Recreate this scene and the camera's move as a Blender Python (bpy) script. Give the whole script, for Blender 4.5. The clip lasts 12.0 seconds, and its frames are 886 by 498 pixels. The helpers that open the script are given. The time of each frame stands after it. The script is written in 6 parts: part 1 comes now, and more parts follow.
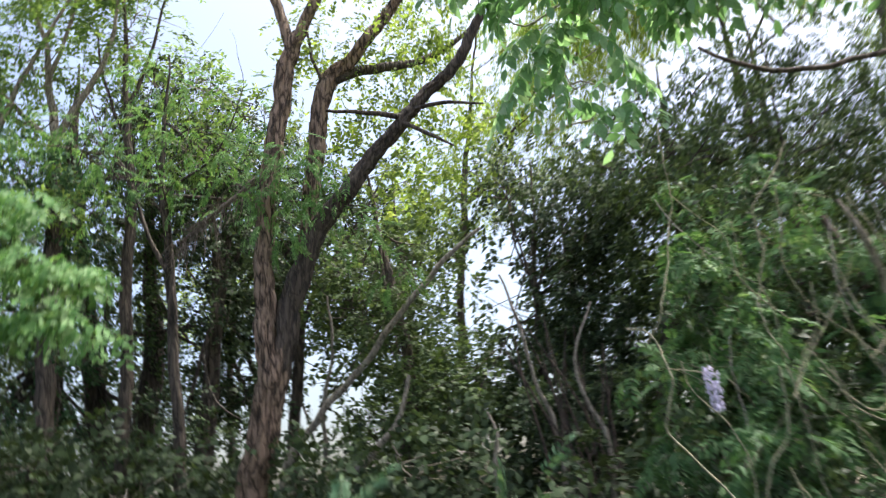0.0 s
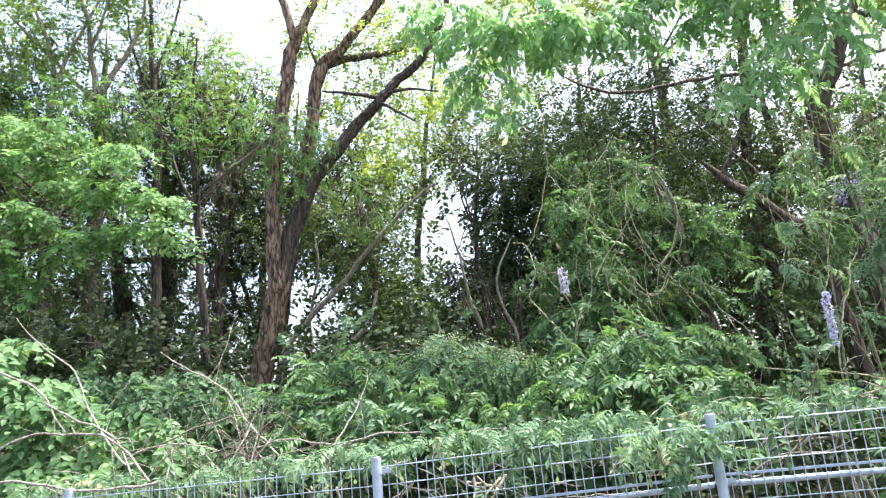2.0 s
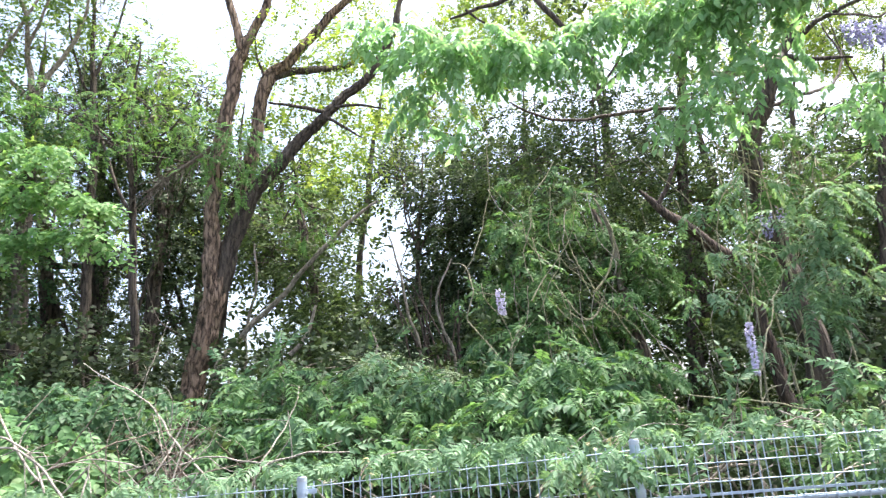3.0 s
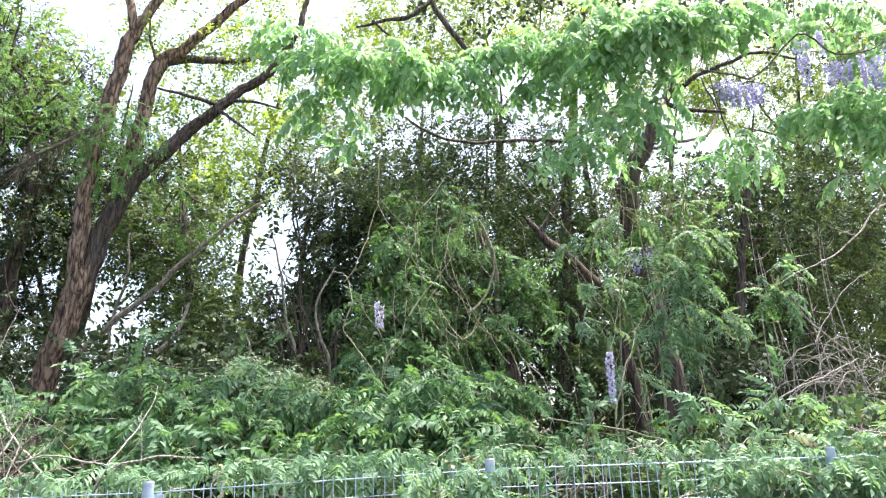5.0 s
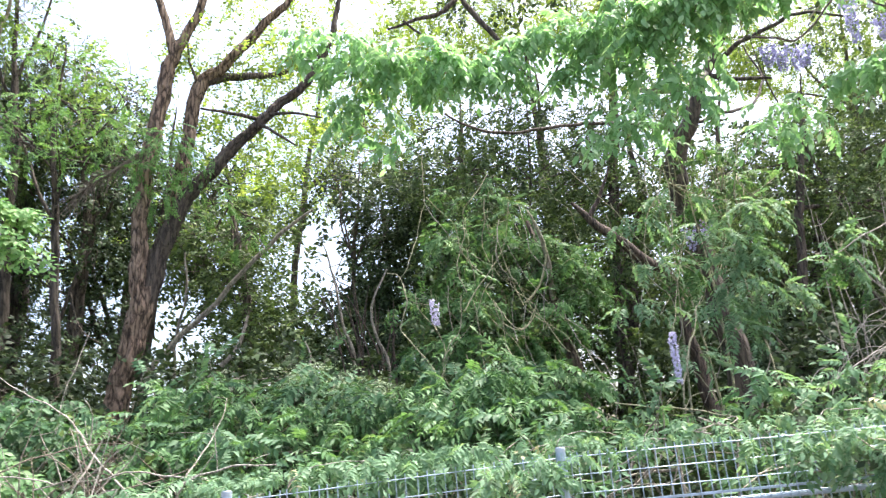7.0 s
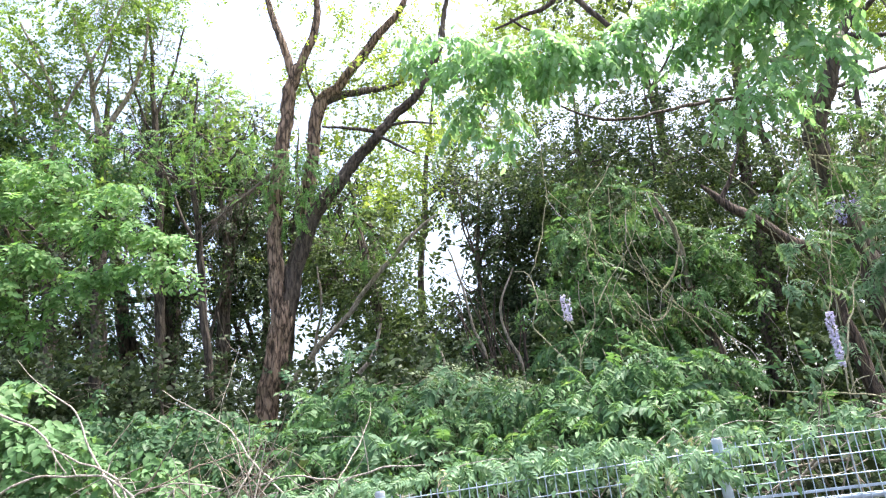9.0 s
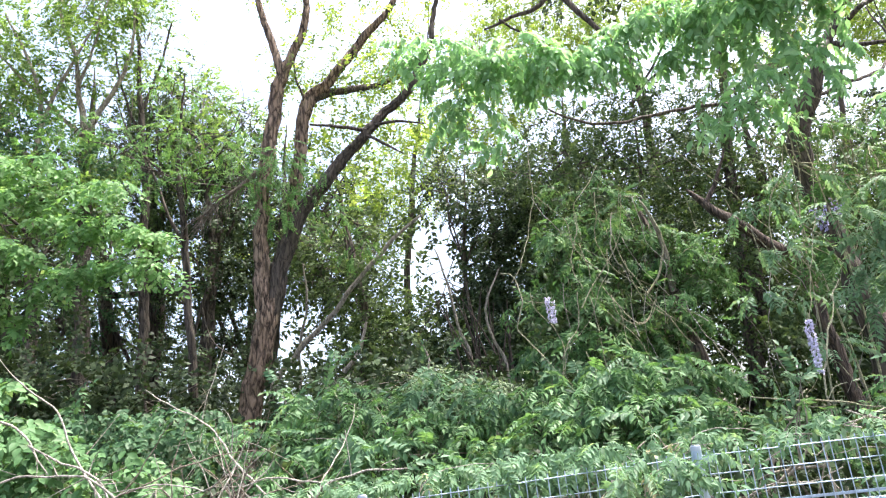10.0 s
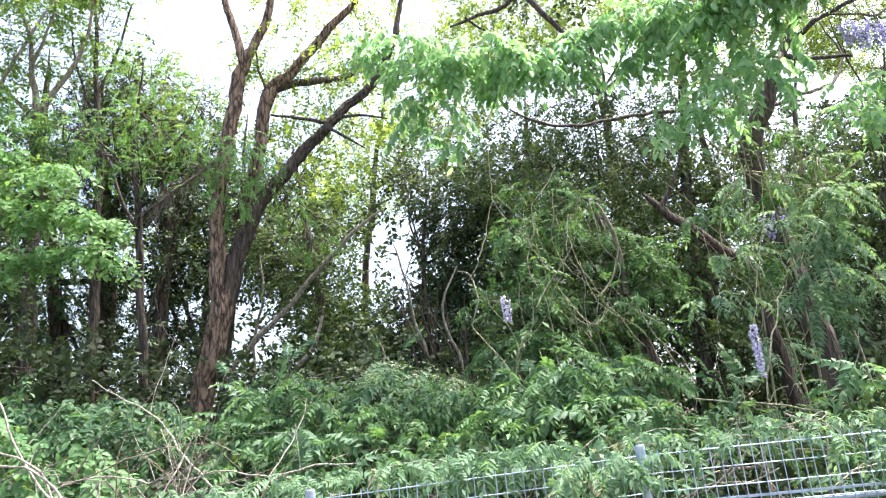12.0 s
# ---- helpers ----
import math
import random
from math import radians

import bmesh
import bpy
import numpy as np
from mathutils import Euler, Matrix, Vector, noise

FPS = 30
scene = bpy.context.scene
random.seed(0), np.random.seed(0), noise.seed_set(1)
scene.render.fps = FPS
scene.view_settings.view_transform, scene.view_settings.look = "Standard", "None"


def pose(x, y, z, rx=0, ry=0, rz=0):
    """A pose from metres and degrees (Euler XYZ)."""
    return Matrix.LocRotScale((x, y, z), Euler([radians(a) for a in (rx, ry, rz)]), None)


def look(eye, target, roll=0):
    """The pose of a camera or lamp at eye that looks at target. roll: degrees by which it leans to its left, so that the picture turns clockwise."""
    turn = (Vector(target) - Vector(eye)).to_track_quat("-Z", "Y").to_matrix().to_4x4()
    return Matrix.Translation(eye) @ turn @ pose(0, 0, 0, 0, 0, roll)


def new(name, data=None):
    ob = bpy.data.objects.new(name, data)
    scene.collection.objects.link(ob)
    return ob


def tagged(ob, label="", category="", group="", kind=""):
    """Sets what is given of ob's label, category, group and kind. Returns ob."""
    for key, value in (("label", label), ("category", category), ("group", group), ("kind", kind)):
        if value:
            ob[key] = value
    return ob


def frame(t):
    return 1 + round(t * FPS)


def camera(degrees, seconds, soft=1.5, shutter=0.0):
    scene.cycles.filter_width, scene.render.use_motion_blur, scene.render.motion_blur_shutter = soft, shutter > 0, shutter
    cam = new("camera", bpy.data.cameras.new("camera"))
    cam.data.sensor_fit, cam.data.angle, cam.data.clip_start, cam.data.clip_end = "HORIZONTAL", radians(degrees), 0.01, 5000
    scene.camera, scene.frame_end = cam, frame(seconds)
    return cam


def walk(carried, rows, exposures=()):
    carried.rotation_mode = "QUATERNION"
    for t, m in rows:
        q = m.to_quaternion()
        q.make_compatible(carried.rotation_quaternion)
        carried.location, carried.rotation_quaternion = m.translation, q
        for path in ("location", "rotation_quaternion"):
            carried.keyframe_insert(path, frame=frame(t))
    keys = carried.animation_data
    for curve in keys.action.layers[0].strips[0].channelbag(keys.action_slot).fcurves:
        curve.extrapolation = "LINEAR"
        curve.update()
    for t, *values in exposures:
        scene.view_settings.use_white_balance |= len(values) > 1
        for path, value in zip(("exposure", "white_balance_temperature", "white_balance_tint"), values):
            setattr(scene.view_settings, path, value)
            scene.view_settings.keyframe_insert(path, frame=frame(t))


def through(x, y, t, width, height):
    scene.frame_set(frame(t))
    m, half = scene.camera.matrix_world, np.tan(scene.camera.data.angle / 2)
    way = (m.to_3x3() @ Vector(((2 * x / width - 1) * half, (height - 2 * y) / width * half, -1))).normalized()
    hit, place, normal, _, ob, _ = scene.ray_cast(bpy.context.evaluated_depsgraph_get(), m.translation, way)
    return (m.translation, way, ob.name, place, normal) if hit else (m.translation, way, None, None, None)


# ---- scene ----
cam = camera(62.0, 12.0, soft=1.2, shutter=0.3)
# seconds, x, y, z, then the turn about x, y and z in degrees
PATH = [
    (0, -0.043, 3.202, 2.781, 108.726, 6.349, 4.187),
    (0.2, -0.260, 2.535, 1.867, 111.755, 1.811, -0.042),
    (0.4, -0.161, 1.165, 1.618, 109.805, 3.353, 1.827),
    (0.5, -0.017, 0.170, 1.569, 108.391, 5.571, 3.703),
    (1, -0.010, 0.006, 1.500, 107.157, 5.282, 2.872),
    (1.5, -0.000, 0.000, 1.500, 105.647, 5.264, 1.472),
    (2, 0.011, 0.005, 1.501, 105.310, 5.233, 0.542),
    (2.5, 0.028, -0.001, 1.504, 105.725, 5.071, -1.136),
    (3, 0.062, -0.014, 1.512, 106.249, 4.313, -4.232),
    (3.5, 0.091, -0.021, 1.517, 106.466, 3.201, -8.009),
    (3.7, 0.105, -0.036, 1.522, 106.563, 2.878, -9.519),
    (5.3, 0.134, -0.054, 1.516, 106.600, 1.806, -13.951),
    (5.5, 0.133, -0.049, 1.516, 106.604, 1.901, -13.604),
    (6, 0.133, -0.051, 1.521, 106.475, 1.984, -13.259),
    (6.5, 0.121, -0.039, 1.518, 106.413, 2.564, -12.554),
    (7, 0.108, -0.036, 1.507, 106.621, 5.298, -8.947),
    (7.5, 0.069, 0.006, 1.480, 107.415, 6.853, -3.473),
    (7.7, 0.077, 0.024, 1.468, 107.751, 7.125, -1.260),
    (9.3, 0.037, -0.002, 1.504, 107.792, 6.625, 1.292),
    (9.5, 0.052, -0.016, 1.521, 107.625, 6.687, 0.987),
    (10, 0.058, -0.030, 1.532, 107.436, 6.211, 0.081),
    (10.5, 0.106, -0.054, 1.558, 107.030, 5.650, -1.155),
    (11, 0.081, -0.044, 1.533, 107.080, 5.367, -2.202),
    (11.5, 0.080, -0.048, 1.538, 106.874, 5.551, -3.036),
    (12, 0.090, -0.056, 1.533, 106.750, 5.490, -3.355),
]
EXPO = 2.13
walk(cam, [(row[0], pose(*row[1:])) for row in PATH], exposures=[(0.0, EXPO - 0.7), (0.3, EXPO - 0.3), (0.6, EXPO), (12.0, EXPO)])

# ---- light ----
SUN_UP, SUN_TURN = radians(70), radians(72)
world = bpy.data.worlds.new("sky")
scene.world = world
world.use_nodes = True
wn = world.node_tree.nodes
sky = wn.new("ShaderNodeTexSky")
sky.sky_type, sky.sun_disc, sky.sun_elevation, sky.sun_rotation = "NISHITA", False, SUN_UP, SUN_TURN
sky.dust_density, sky.air_density, sky.ozone_density = 6.0, 1.0, 0.5
wn["Background"].inputs["Strength"].default_value = 0.15
world.node_tree.links.new(sky.outputs[0], wn["Background"].inputs["Color"])
sun = new("sun", bpy.data.lights.new("sun", "SUN"))
sun.data.energy, sun.data.angle, sun.data.color = 3.8, radians(12), (1.0, 0.96, 0.9)
toward = Vector((math.sin(SUN_TURN) * math.cos(SUN_UP), math.cos(SUN_TURN) * math.cos(SUN_UP), math.sin(SUN_UP)))
sun.matrix_world = look(toward * 40, (0, 0, 0))


# ---- materials ----
def shader(name):
    m = bpy.data.materials.new(name)
    m.use_nodes = True
    t = m.node_tree
    return m, t.nodes, t.links, t.nodes["Principled BSDF"]


def ramp(nodes, stops):
    r = nodes.new("ShaderNodeValToRGB")
    while len(r.color_ramp.elements) < len(stops):
        r.color_ramp.elements.new(0.5)
    for e, (at, c) in zip(r.color_ramp.elements, stops):
        e.position, e.color = at, (*c, 1)
    return r


def leaf_material(name, stops, through=0.42, warm=(1.15, 1.1, 0.62), rough=0.5, grey=0.03):
    """Leaf blades: reflect and let light through; hue varies leaf by leaf and over the plant."""
    m, n, l, bsdf = shader(name)
    geo, info = n.new("ShaderNodeNewGeometry"), n.new("ShaderNodeObjectInfo")
    coord, big = n.new("ShaderNodeTexCoord"), n.new("ShaderNodeTexNoise")
    big.inputs["Scale"].default_value = 1.3
    l.new(coord.outputs["Object"], big.inputs["Vector"])
    add = n.new("ShaderNodeMath"); add.operation = "MULTIPLY_ADD"
    l.new(geo.outputs["Random Per Island"], add.inputs[0]); add.inputs[1].default_value = 0.8
    mul = n.new("ShaderNodeMath"); mul.operation = "MULTIPLY_ADD"
    l.new(big.outputs["Fac"], mul.inputs[0]); mul.inputs[1].default_value = 0.9; mul.inputs[2].default_value = -0.35
    l.new(mul.outputs[0], add.inputs[2])
    stops = [(at, [v * (1 - grey) + grey * (0.3 * c[0] + 0.6 * c[1] + 0.1 * c[2]) for v in (c[0] * 1.1, c[1], c[2] * 1.15)]) for at, c in stops]
    r = ramp(n, stops)
    l.new(add.outputs[0], r.inputs[0])
    fine = n.new("ShaderNodeTexNoise"); fine.inputs["Scale"].default_value = 60
    l.new(coord.outputs["Object"], fine.inputs["Vector"])
    mix = n.new("ShaderNodeMix"); mix.data_type, mix.blend_type = "RGBA", "MULTIPLY"
    mix.inputs[0].default_value = 0.35
    l.new(r.outputs[0], mix.inputs[6]); l.new(fine.outputs["Fac"], mix.inputs[7])
    l.new(mix.outputs[2], bsdf.inputs["Base Color"])
    bsdf.inputs["Roughness"].default_value = rough
    bsdf.inputs["Specular IOR Level"].default_value = 0.18
    tr = n.new("ShaderNodeBsdfTranslucent")
    tint = n.new("ShaderNodeMix"); tint.data_type, tint.blend_type = "RGBA", "MULTIPLY"
    tint.inputs[0].default_value = 1.0
    l.new(mix.outputs[2], tint.inputs[6]); tint.inputs[7].default_value = (*warm, 1)
    l.new(tint.outputs[2], tr.inputs["Color"])
    ms = n.new("ShaderNodeMixShader"); ms.inputs[0].default_value = through
    l.new(bsdf.outputs[0], ms.inputs[1]); l.new(tr.outputs[0], ms.inputs[2])
    l.new(ms.outputs[0], n["Material Output"].inputs["Surface"])
    return m


def bark_material(name, dark, mid, light, scale=9.0, stretch=0.16, bump=0.9):
    m, n, l, bsdf = shader(name)
    coord, mp = n.new("ShaderNodeTexCoord"), n.new("ShaderNodeMapping")
    mp.inputs["Scale"].default_value = (1, 1, stretch)
    l.new(coord.outputs["Object"], mp.inputs["Vector"])
    plates = n.new("ShaderNodeTexVoronoi"); plates.feature = "DISTANCE_TO_EDGE"; plates.inputs["Scale"].default_value = scale
    warp = n.new("ShaderNodeTexNoise"); warp.inputs["Scale"].default_value = scale * 1.2; warp.inputs["Detail"].default_value = 6
    l.new(mp.outputs[0], warp.inputs["Vector"])
    vm = n.new("ShaderNodeVectorMath"); vm.operation = "MULTIPLY_ADD"
    l.new(warp.outputs["Color"], vm.inputs[0]); vm.inputs[1].default_value = (0.12, 0.12, 0.12); l.new(mp.outputs[0], vm.inputs[2])
    l.new(vm.outputs[0], plates.inputs["Vector"])
    mixv = n.new("ShaderNodeMath"); mixv.operation = "MULTIPLY_ADD"
    l.new(plates.outputs["Distance"], mixv.inputs[0]); mixv.inputs[1].default_value = 1.6; l.new(warp.outputs["Fac"], mixv.inputs[2])
    r = ramp(n, [(0.4, dark), (0.58, mid), (0.85, light)])
    l.new(mixv.outputs[0], r.inputs[0])
    l.new(r.outputs[0], bsdf.inputs["Base Color"])
    bsdf.inputs["Roughness"].default_value = 0.9
    b = n.new("ShaderNodeBump"); b.inputs["Strength"].default_value = bump; b.inputs["Distance"].default_value = 0.03
    l.new(mixv.outputs[0], b.inputs["Height"]); l.new(b.outputs[0], bsdf.inputs["Normal"])
    return m


def metal_material(name, colour, rough, metallic):
    m, n, l, bsdf = shader(name)
    coord, nz = n.new("ShaderNodeTexCoord"), n.new("ShaderNodeTexNoise")
    nz.inputs["Scale"].default_value, nz.inputs["Detail"].default_value = 14, 8
    l.new(coord.outputs["Object"], nz.inputs["Vector"])
    r = ramp(n, [(0.3, [c * 0.72 for c in colour]), (0.55, colour), (0.8, [min(1, c * 1.15) for c in colour])])
    l.new(nz.outputs["Fac"], r.inputs[0]); l.new(r.outputs[0], bsdf.inputs["Base Color"])
    bsdf.inputs["Metallic"].default_value, bsdf.inputs["Roughness"].default_value = metallic, rough
    return m


def soil_material():
    m, n, l, bsdf = shader("leaf_litter_soil")
    coord = n.new("ShaderNodeTexCoord")
    a, b = n.new("ShaderNodeTexNoise"), n.new("ShaderNodeTexVoronoi")
    a.inputs["Scale"].default_value, a.inputs["Detail"].default_value, b.inputs["Scale"].default_value = 0.7, 8, 18
    l.new(coord.outputs["Object"], a.inputs["Vector"]); l.new(coord.outputs["Object"], b.inputs["Vector"])
    mx = n.new("ShaderNodeMix"); mx.data_type = "FLOAT"
    mx.inputs[0].default_value = 0.5
    l.new(a.outputs["Fac"], mx.inputs[2]); l.new(b.outputs["Distance"], mx.inputs[3])
    r = ramp(n, [(0.2, (0.025, 0.02, 0.012)), (0.5, (0.07, 0.05, 0.03)), (0.8, (0.06, 0.075, 0.025))])
    l.new(mx.outputs[0], r.inputs[0]); l.new(r.outputs[0], bsdf.inputs["Base Color"])
    bp = n.new("ShaderNodeBump"); bp.inputs["Strength"].default_value = 0.8
    l.new(mx.outputs[0], bp.inputs["Height"]); l.new(bp.outputs[0], bsdf.inputs["Normal"])
    bsdf.inputs["Roughness"].default_value = 0.95
    return m


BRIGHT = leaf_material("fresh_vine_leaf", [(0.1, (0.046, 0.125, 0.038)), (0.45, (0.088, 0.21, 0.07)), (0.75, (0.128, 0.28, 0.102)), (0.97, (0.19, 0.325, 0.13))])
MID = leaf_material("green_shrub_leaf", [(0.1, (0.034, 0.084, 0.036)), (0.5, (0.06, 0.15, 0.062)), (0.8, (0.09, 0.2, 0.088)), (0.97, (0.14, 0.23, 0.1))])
PALE = leaf_material("young_wisteria_leaf", [(0.1, (0.155, 0.34, 0.125)), (0.45, (0.235, 0.475, 0.2)), (0.75, (0.305, 0.55, 0.26)), (0.97, (0.39, 0.6, 0.32))], through=0.55, warm=(1.1, 1.15, 0.75), rough=0.45)
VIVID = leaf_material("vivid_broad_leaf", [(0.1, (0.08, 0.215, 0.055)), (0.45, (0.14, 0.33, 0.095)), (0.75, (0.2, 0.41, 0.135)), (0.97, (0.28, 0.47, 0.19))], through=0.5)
VINE_TOP = leaf_material("pale_fence_vine_leaf", [(0.1, (0.085, 0.19, 0.085)), (0.45, (0.145, 0.3, 0.15)), (0.75, (0.195, 0.36, 0.195)), (0.97, (0.28, 0.41, 0.25))], through=0.5)
SPRING = leaf_material("spring_green_leaf", [(0.1, (0.1, 0.2, 0.05)), (0.5, (0.165, 0.31, 0.085)), (0.9, (0.24, 0.39, 0.12))], through=0.6)
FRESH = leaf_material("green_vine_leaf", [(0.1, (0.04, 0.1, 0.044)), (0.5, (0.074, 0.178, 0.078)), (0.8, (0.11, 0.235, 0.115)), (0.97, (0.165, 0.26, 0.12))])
# dark green of the evergreens; elsewhere it puts shade into the leaf colour
DARK = leaf_material("evergreen_and_shade_toned_leaf", [(0.1, (0.026, 0.046, 0.02)), (0.5, (0.053, 0.094, 0.042)), (0.85, (0.086, 0.145, 0.06))], through=0.32, rough=0.5)
# dull olive that puts the dimness of the shaded wood into the leaves
OLIVE = leaf_material("olive_shade_toned_leaf", [(0.1, (0.042, 0.075, 0.028)), (0.5, (0.082, 0.148, 0.052)), (0.9, (0.138, 0.225, 0.08))], through=0.45)
# lighter, yellower colour puts the glow of backlight into the leaves
BACK = leaf_material("backlit_toned_crown_leaf", [(0.1, (0.13, 0.25, 0.06)), (0.5, (0.22, 0.38, 0.095)), (0.9, (0.31, 0.46, 0.13))], through=0.7, warm=(1.2, 1.1, 0.55))
GREY = leaf_material("grey_green_leaf", [(0.1, (0.09, 0.15, 0.075)), (0.5, (0.15, 0.235, 0.12)), (0.9, (0.22, 0.31, 0.17))], through=0.3)
YELLOW = leaf_material("yellowing_leaf", [(0.1, (0.26, 0.33, 0.10)), (0.5, (0.42, 0.47, 0.2)), (0.9, (0.5, 0.45, 0.29))], warm=(1, 1, 0.85))
FLOWER = leaf_material("lavender_petal", [(0.1, (0.24, 0.245, 0.4)), (0.5, (0.36, 0.375, 0.54)), (0.9, (0.5, 0.53, 0.68))], through=0.35, warm=(0.97, 0.97, 1.08))
FLOWER_PALE = leaf_material("pale_lilac_petal", [(0.1, (0.58, 0.6, 0.74)), (0.5, (0.72, 0.76, 0.84)), (0.9, (0.78, 0.83, 0.87))], through=0.35, warm=(1, 1, 1.03))
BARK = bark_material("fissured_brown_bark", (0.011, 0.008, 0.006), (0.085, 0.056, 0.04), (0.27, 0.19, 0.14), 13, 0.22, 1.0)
# bark with shade put into its colour, for trunks and limbs inside the wood
BARK_DARK = bark_material("shade_toned_bark", (0.015, 0.012, 0.009), (0.046, 0.035, 0.028), (0.095, 0.075, 0.06), 14)
BARK_RED = bark_material("reddish_peeling_bark", (0.022, 0.016, 0.013), (0.055, 0.04, 0.032), (0.11, 0.08, 0.062), 16)
BARK_PALE = bark_material("grey_branch_bark", (0.09, 0.08, 0.06), (0.19, 0.165, 0.13), (0.32, 0.28, 0.23), 20, 0.3, 0.5)
TWIG = bark_material("dead_twig_bark", (0.08, 0.072, 0.06), (0.19, 0.172, 0.148), (0.34, 0.31, 0.27), 30, 0.3, 0.4)
TWIG_DARK = bark_material("dry_brown_twig", (0.05, 0.04, 0.03), (0.11, 0.088, 0.068), (0.19, 0.155, 0.12), 30, 0.3, 0.4)
VINE = bark_material("pale_vine_stem", (0.08, 0.085, 0.05), (0.18, 0.175, 0.11), (0.32, 0.3, 0.2), 30, 0.3, 0.4)
STEEL = metal_material("galvanised_steel", (0.36, 0.44, 0.55), 0.5, 0.45)
STEEL_CAP = metal_material("grey_plastic_cap", (0.36, 0.41, 0.48), 0.55, 0.2)
SOIL = soil_material()


# ---- mesh tools ----
def mesh_object(name, verts, polys, material, parent=None, label="", smooth=True):
    """verts: (n, 3) array; polys: list of integer arrays (m, k)."""
    me = bpy.data.meshes.new(name)
    verts = np.asarray(verts, dtype=np.float32)
    polys = [np.asarray(p, dtype=np.int32) for p in polys if len(p)]
    loops = np.concatenate([p.ravel() for p in polys])
    sizes = np.concatenate([np.full(len(p), p.shape[1], dtype=np.int32) for p in polys])
    me.vertices.add(len(verts)); me.vertices.foreach_set("co", verts.ravel())
    me.loops.add(len(loops)); me.loops.foreach_set("vertex_index", loops)
    me.polygons.add(len(sizes))
    me.polygons.foreach_set("loop_start", np.concatenate([[0], np.cumsum(sizes)[:-1]]).astype(np.int32))
    if smooth:
        me.polygons.foreach_set("use_smooth", np.ones(len(sizes), dtype=bool))
    me.update(calc_edges=True)
    me.materials.append(material)
    ob = new(name, me)
    ob.parent = parent
    if label:
        tagged(ob, label=label)
    return ob


def part(name, bm, material, parent, label=""):
    me = bpy.data.meshes.new(name)
    bm.to_mesh(me); bm.free()
    me.materials.append(material)
    ob = new(name, me)
    ob.parent = parent
    if label:
        tagged(ob, label=label)
    return ob


def thing(name, at, label, category, group="", kind=""):
    ob = new(name)
    ob.location = at
    ob.empty_display_size = 0.1
    return tagged(ob, label, category, group, kind)


class Heap:
    """Collects pieces of geometry for one mesh."""
    def __init__(self):
        self.v, self.q, self.t, self.n = [], [], [], 0

    def add(self, v, quads=None, tris=None):
        self.v.append(v)
        if quads is not None and len(quads):
            self.q.append(np.asarray(quads) + self.n)
        if tris is not None and len(tris):
            self.t.append(np.asarray(tris) + self.n)
        self.n += len(v)

    def build(self, name, material, parent, label="", smooth=True, origin=(0, 0, 0)):
        if not self.n:
            return None
        polys = ([np.concatenate(self.q)] if self.q else []) + ([np.concatenate(self.t)] if self.t else [])
        return mesh_object(name, np.concatenate(self.v) - np.asarray(origin), polys, material, parent, label, smooth)


def spline(points, step):
    """Catmull-Rom through rows of numbers, sampled about every step metres."""
    p = np.asarray(points, dtype=float)
    p = np.vstack([2 * p[0] - p[1], p, 2 * p[-1] - p[-2]])
    out = []
    for i in range(1, len(p) - 2):
        n = max(2, int(np.linalg.norm(p[i + 1, :3] - p[i, :3]) / step))
        t = np.linspace(0, 1, n, endpoint=False)[:, None]
        a, b, c, d = p[i - 1], p[i], p[i + 1], p[i + 2]
        out.append(0.5 * (2 * b + (c - a) * t + (2 * a - 5 * b + 4 * c - d) * t ** 2 + (3 * b - a - 3 * c + d) * t ** 3))
    out.append(p[-2][None])
    return np.vstack(out)


def tube(heap, points, segs=6, step=0.25, rng=None, wobble=0.0, rough=0.0, flare=0.0):
    """A stem through rows (x, y, z, radius), with a wavering line and a ridged skin."""
    s = spline(points, step)
    c, r = s[:, :3].copy(), np.maximum(s[:, 3], 0.0015)
    n = len(c)
    if wobble and rng is not None:
        k = np.arange(n)
        for ax in range(3):
            c[:, ax] += wobble * sum(np.sin(k * f + rng.uniform(0, 6.3)) / (j + 1) for j, f in enumerate((0.35, 0.8, 1.7))) * np.clip(k / 3, 0, 1)
    d = np.gradient(c, axis=0)
    d /= np.linalg.norm(d, axis=1)[:, None] + 1e-9
    ref = np.array((0.0, 1.0, 0.0)) if abs(d[0][1]) < 0.8 else np.array((1.0, 0.0, 0.0))
    u = np.cross(d, ref); u /= np.linalg.norm(u, axis=1)[:, None] + 1e-9
    w = np.cross(d, u)
    a = np.linspace(0, 2 * np.pi, segs, endpoint=False)
    rr = np.repeat(r[:, None], segs, 1)
    if flare:
        rr *= (1 + flare * np.exp(-np.arange(n) * step / 0.4))[:, None]
    if rough:
        for i in range(n):
            for j in range(segs):
                q = Vector((math.cos(a[j]) * 2.8, math.sin(a[j]) * 2.8, i * step * 1.6))
                rr[i, j] *= 1 + rough * (noise.ridged_multi_fractal(q, 1.0, 2.2, 3, 0.9, 2.0) - 1.0) + 0.10 * noise.noise(q * 0.5)
    v = c[:, None] + rr[..., None] * (np.cos(a)[None, :, None] * u[:, None] + np.sin(a)[None, :, None] * w[:, None])
    v = v.reshape(-1, 3)
    i, j = np.meshgrid(np.arange(n - 1), np.arange(segs), indexing="ij")
    k = (j + 1) % segs
    quads = np.stack([i * segs + j, i * segs + k, (i + 1) * segs + k, (i + 1) * segs + j], -1).reshape(-1, 4)
    heap.add(v, quads)
    return c


